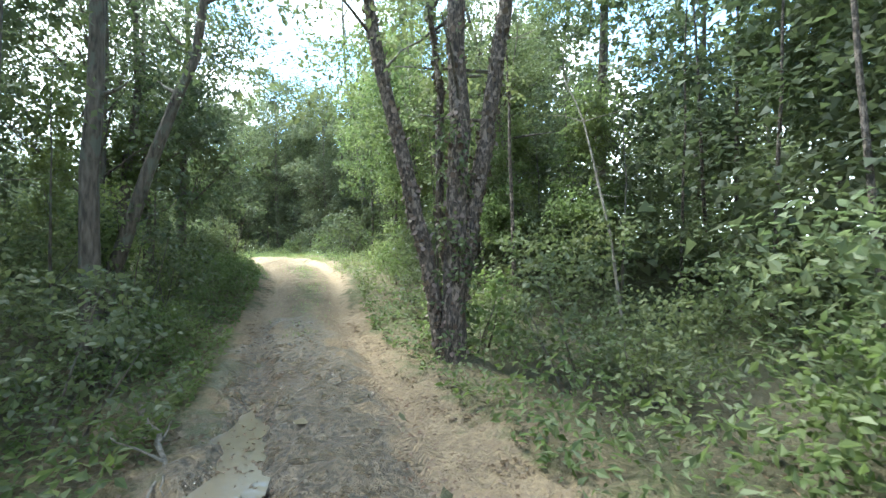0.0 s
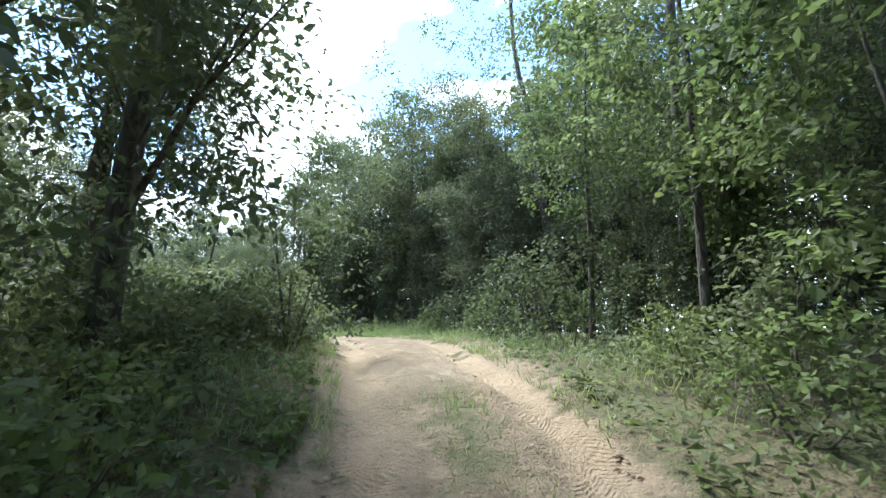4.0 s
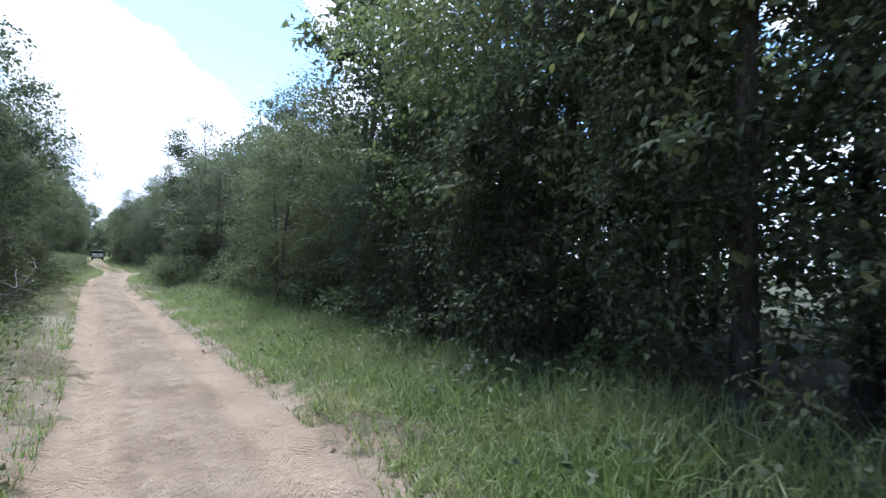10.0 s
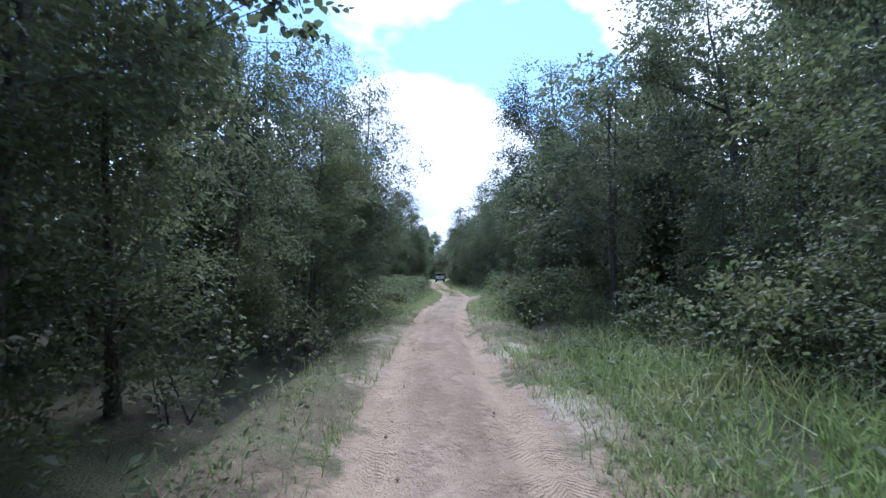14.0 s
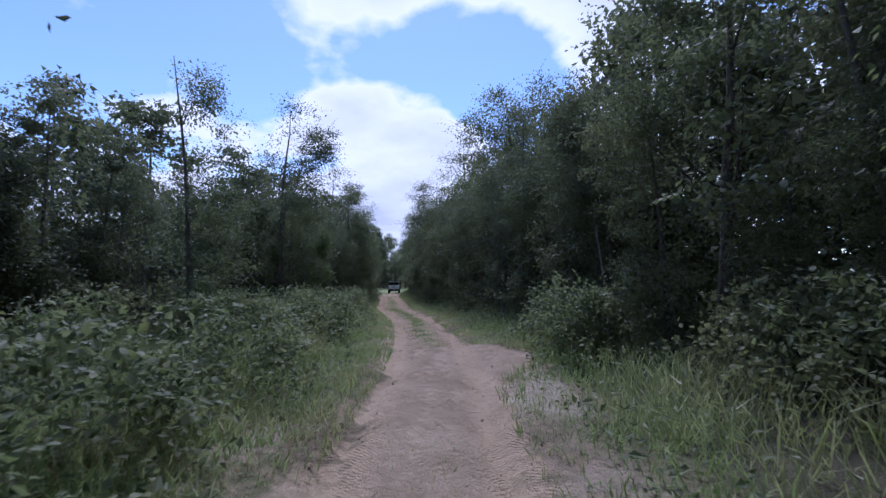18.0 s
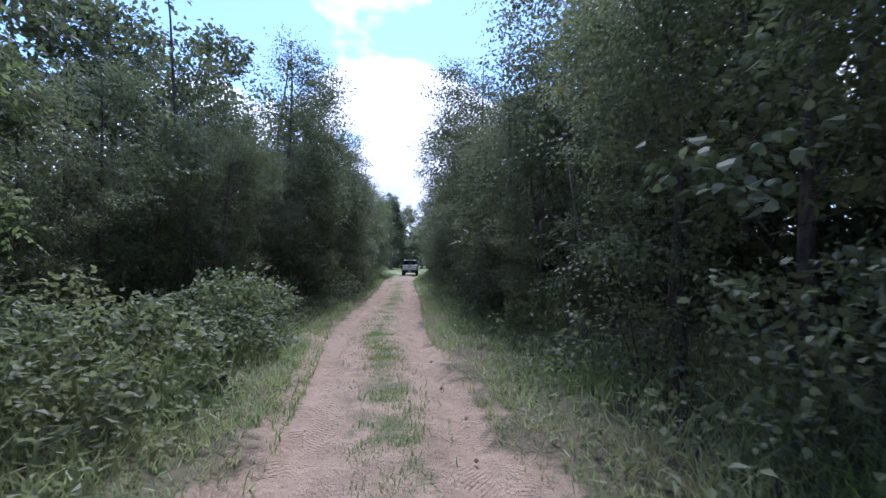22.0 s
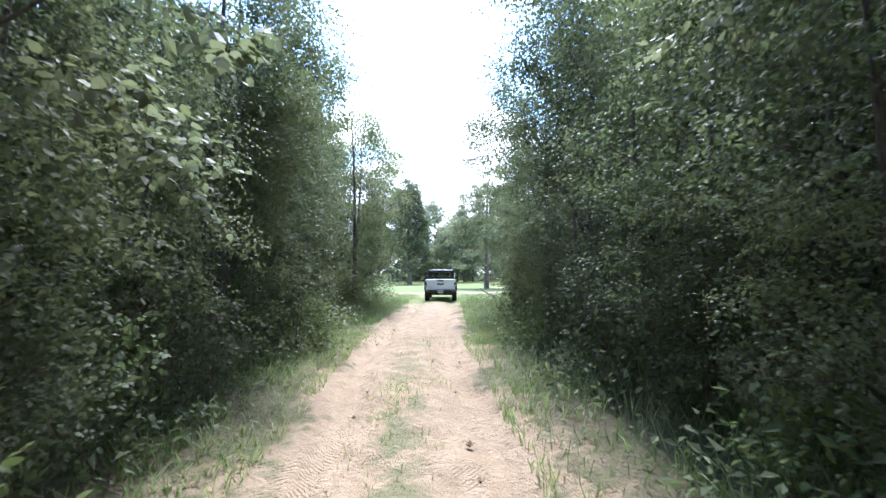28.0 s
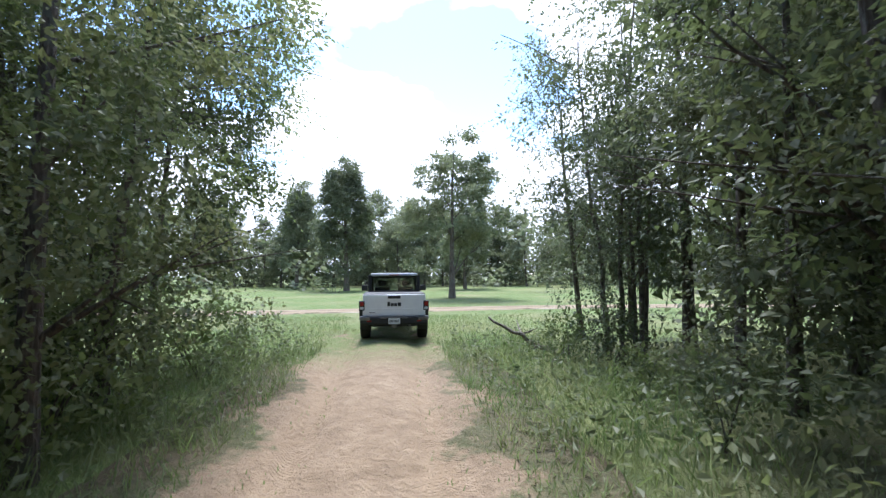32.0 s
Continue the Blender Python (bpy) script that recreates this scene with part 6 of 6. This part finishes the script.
    part("windscreen", block(-0.7, 0.7, 3.5, 3.515, 1.28, 1.78, 0), GLASS, car)
    for sx in (-0.38, 0.38):
        seat = part("seat", block(sx - 0.25, sx + 0.25, 2.75, 2.95, 0.9, 1.42, 0.05), FABRIC, car)
        part("headrest", block(sx - 0.13, sx + 0.13, 2.76, 2.86, 1.45, 1.62, 0.04), FABRIC, seat)
        part("roll_bar", block(sx * 1.75 - 0.03, sx * 1.75 + 0.03, 2.2, 2.27, 1.2, 1.76, 0.02), BLACK, car)
    part("roll_bar", block(-0.66, 0.66, 2.2, 2.27, 1.7, 1.76, 0.02), BLACK, car)
    part("bonnet", block(-0.68, 0.68, 3.62, 5.1, 0.7, 1.2, 0.06, (0.06, 0.06, 0.0)), PAINT, car)
    part("front_bumper", block(-0.88, 0.88, 5.2, 5.4, 0.5, 0.72, 0.04), BLACK, car)
    part("grille", block(-0.6, 0.6, 5.1, 5.16, 0.72, 1.15, 0.03), PAINT, car)
    # rear bumper and what hangs below it
    bumper = part("rear_bumper", block(-0.9, 0.9, -0.04, 0.16, 0.48, 0.68, 0.035), BLACK, car, "black steel-edged rear bumper")
    for sx in (-1, 1):
        part("bumper_corner", block(sx * 0.78 - 0.14, sx * 0.78 + 0.14, -0.06, 0.2, 0.6, 0.7, 0.03), STEEL, bumper, "dull grey bumper top")
        part("mud_flap", block(sx * 0.8 - 0.13, sx * 0.8 + 0.13, 0.46, 0.48, 0.3, 0.72, 0.008), BLACK, car, "black rubber mud flap")
        part("shock_absorber", block(sx * 0.45 - 0.03, sx * 0.45 + 0.03, 0.8, 0.86, 0.36, 0.72, 0.015), STEEL, car)
        part("rock_rail", block(sx * 0.86 - 0.05, sx * 0.86 + 0.05, 1.6, 3.8, 0.46, 0.56, 0.02), BLACK, car)
        part("bed_rail", block(sx * 0.8 - 0.035, sx * 0.8 + 0.035, 0.16, 1.78, 1.27, 1.3, 0.01), BLACK, bed)
    part("tailgate_crease", block(-0.7, 0.7, 0.072, 0.084, 0.885, 0.9, 0.004, seg=1), PAINT, gate)
    part("high_brake_light", block(-0.16, 0.16, 1.8, 1.83, 1.79, 1.815, 0.004, seg=1), RED, car)
    part("plate_recess", block(-0.2, 0.2, -0.052, -0.045, 0.485, 0.67, 0.004, seg=1), BLACK, car)
    part("bumper_step", block(-0.36, 0.36, -0.05, 0.1, 0.645, 0.69, 0.012), STEEL, bumper)
    part("tow_hitch", block(-0.07, 0.07, -0.06, 0.3, 0.4, 0.5, 0.015), STEEL, car)
    plate = part("licence_plate", block(-0.155, 0.155, -0.06, -0.05, 0.5, 0.655, 0.004, seg=1), PLATE, car, "white licence plate")
    for k in range(7):
        part("plate_bar", block(-0.12 + k * 0.036, -0.1 + k * 0.036, -0.0635, -0.0605, 0.545, 0.61, 0, seg=1), BLACK, plate)
    part("floor_pan", block(-0.6, 0.6, 0.3, 5.0, 0.4, 0.62, 0.03), BLACK, car)
    part("rear_axle", block(-0.7, 0.7, 0.9, 1.06, 0.34, 0.48, 0.04), BLACK, car)
    part("exhaust", block(0.38, 0.46, 0.1, 0.8, 0.42, 0.5, 0.03), STEEL, car)


make_truck(-110.3, 64.9, 66.7)


# ---- the clearing's far trees ----
# their leaf colour is lightened to stand for haze across the clearing
FAR_LABEL = "large old tree standing in the mown clearing"
KIND["field0"] = lambda: make_tree(95, 16.5, 4.6, 0.1, 190, 74, 0.32, 0.5, LEAF_HAZED, BARK, 0.3, limbs=9, spray=1.1, core=60, core_leaf=0.6, shape="cone", names=("tree",), label="large full-crowned tree at the far side of the clearing")
KIND["field1"] = lambda: make_tree(96, 13.0, 4.6, 0.15, 150, 70, 0.26, 0.5, LEAF_HAZED, BARK, 0.24, limbs=9, spray=0.9, core=30, core_leaf=0.5, shape="round", names=("tree",), label=FAR_LABEL)
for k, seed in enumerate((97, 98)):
    KIND["edge%d" % k] = lambda seed=seed: make_tree(seed, 12.5, 3.9, 0.05, 70, 40, 0.32, 0.6, LEAF_HAZED, BARK, 0.18, limbs=2, spray=1.05, core=34, core_leaf=0.45, shape="tall", leaf_shape=darts,
                                                     names=("tree",), label="grey-green tree, paled for haze, in the belt round the clearing")
END = np.array([-98.7, 59.9])


def from_end(distance, degrees):
    """A place seen from the walk's end, degrees to the left of the +y axis."""
    return END + distance * np.array([-math.sin(radians(degrees)), math.cos(radians(degrees))])


place("field1", *from_end(36, 59.6), 1.05, g=rg)
place("field0", *from_end(55, 72.3), 1.0, g=rg)
place("field1", *from_end(64, 66.0), 0.8, g=rg)
place("field0", *from_end(66, 78), 0.9, g=rg)
place("field1", *from_end(60, 58), 0.9, g=rg)
for k in range(56):
    a = 20 + k * 2.0 + rg.uniform(-1, 1)
    place(rg.choice(("edge0", "edge1")), *from_end(rg.uniform(72, 88), a), 0.85 + 0.4 * rg.random(), g=rg, group="trees round the clearing")
for k in range(20):
    place("shrub%d" % rg.randrange(4), *from_end(rg.uniform(70, 75), 35 + k * 3.6), 1.6, g=rg, group="shrubs round the clearing")
place("shrub3", *from_end(50, 73.4), 1.5, g=rg)


# ---- far woods all round ----
def far_woods():
    gg = np.random.default_rng(404)
    n = 900
    a = gg.random(n) * 2 * np.pi
    r = gg.uniform(105, 150, n)
    c = np.stack([-45 + np.cos(a) * r, 38 + np.sin(a) * r], 1)
    z = 1.0 + gg.random(n) * 10
    e = np.array([from_end(d, q) for d, q in zip(gg.uniform(84, 96, 900), gg.uniform(0, 150, 900))])
    c, z = np.r_[c, e], np.r_[z, 1.8 + 8 * gg.random(900) ** 1.3]
    n = len(z)
    # same haze-lightened leaf colour as the clearing's trees
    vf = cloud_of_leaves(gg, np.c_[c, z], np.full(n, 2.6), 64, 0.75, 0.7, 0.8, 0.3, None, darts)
    tagged(new("far_woods", mesh_from("far_woods", *vf, LEAF_HAZED)), "belt of distant woodland, its green paled for haze", "woods", kind="stuff")


far_woods()


def deep_woods():
    """The dark depth of the woods behind the rows of trees."""
    gg = np.random.default_rng(405)
    n = 2000
    s = gg.uniform(-30, 135, n)
    side = np.where(gg.random(n) < 0.5, -1.0, 1.0)
    edge = np.where(side < 0, np.interp(s, LEFT_S, LEFT_D), np.interp(s, RIGHT_S, RIGHT_D))
    xy = beside(s, side * (edge + gg.uniform(12.5, 20, n)))
    sn, dn = nearest(xy)
    keep = np.abs(dn) > 14
    xy = xy[keep]
    z = height(xy, False) + 0.2 + 9.0 * gg.random(len(xy)) ** 1.25
    vf = cloud_of_leaves(gg, np.c_[xy, z], np.full(len(xy), 2.0), 56, 0.5, 0.65, 0.75, 0.3, None, darts)
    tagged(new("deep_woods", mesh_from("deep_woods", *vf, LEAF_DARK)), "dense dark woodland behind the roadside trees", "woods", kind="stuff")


deep_woods()


def shaded_wood():
    """Foliage in the shade close behind the roadside rows."""
    gg = np.random.default_rng(406)
    n = 5200
    s = gg.uniform(-6, 131, n)
    left = gg.random(n) < 0.5
    edge = np.where(left, np.interp(s, LEFT_S, LEFT_D), np.interp(s, RIGHT_S, RIGHT_D))
    tall = np.where(left, np.interp(s, H_S, H_LEFT), np.interp(s, H_S, H_RIGHT)) * np.where(~left & (s > 42) & (s < 52), 0.8, 1.0)
    xy = beside(s, np.where(left, -1.0, 1.0) * (edge + gg.uniform(3.4, 6.5, n)))
    sn, dn = nearest(xy)
    need = np.where(dn < 0, np.interp(sn, LEFT_S, LEFT_D), np.interp(sn, RIGHT_S, RIGHT_D))
    keep = np.abs(dn) > need + 2.8
    z = height(xy, False) + 0.2 + 7.0 * tall * gg.random(n)
    vf = cloud_of_leaves(gg, np.c_[xy, z][keep], np.full(int(keep.sum()), 0.9), 56, 0.19, 0.62, 0.8, 0.4, None, darts)
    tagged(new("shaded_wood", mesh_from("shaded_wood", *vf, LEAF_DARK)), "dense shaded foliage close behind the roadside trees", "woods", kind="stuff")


shaded_wood()
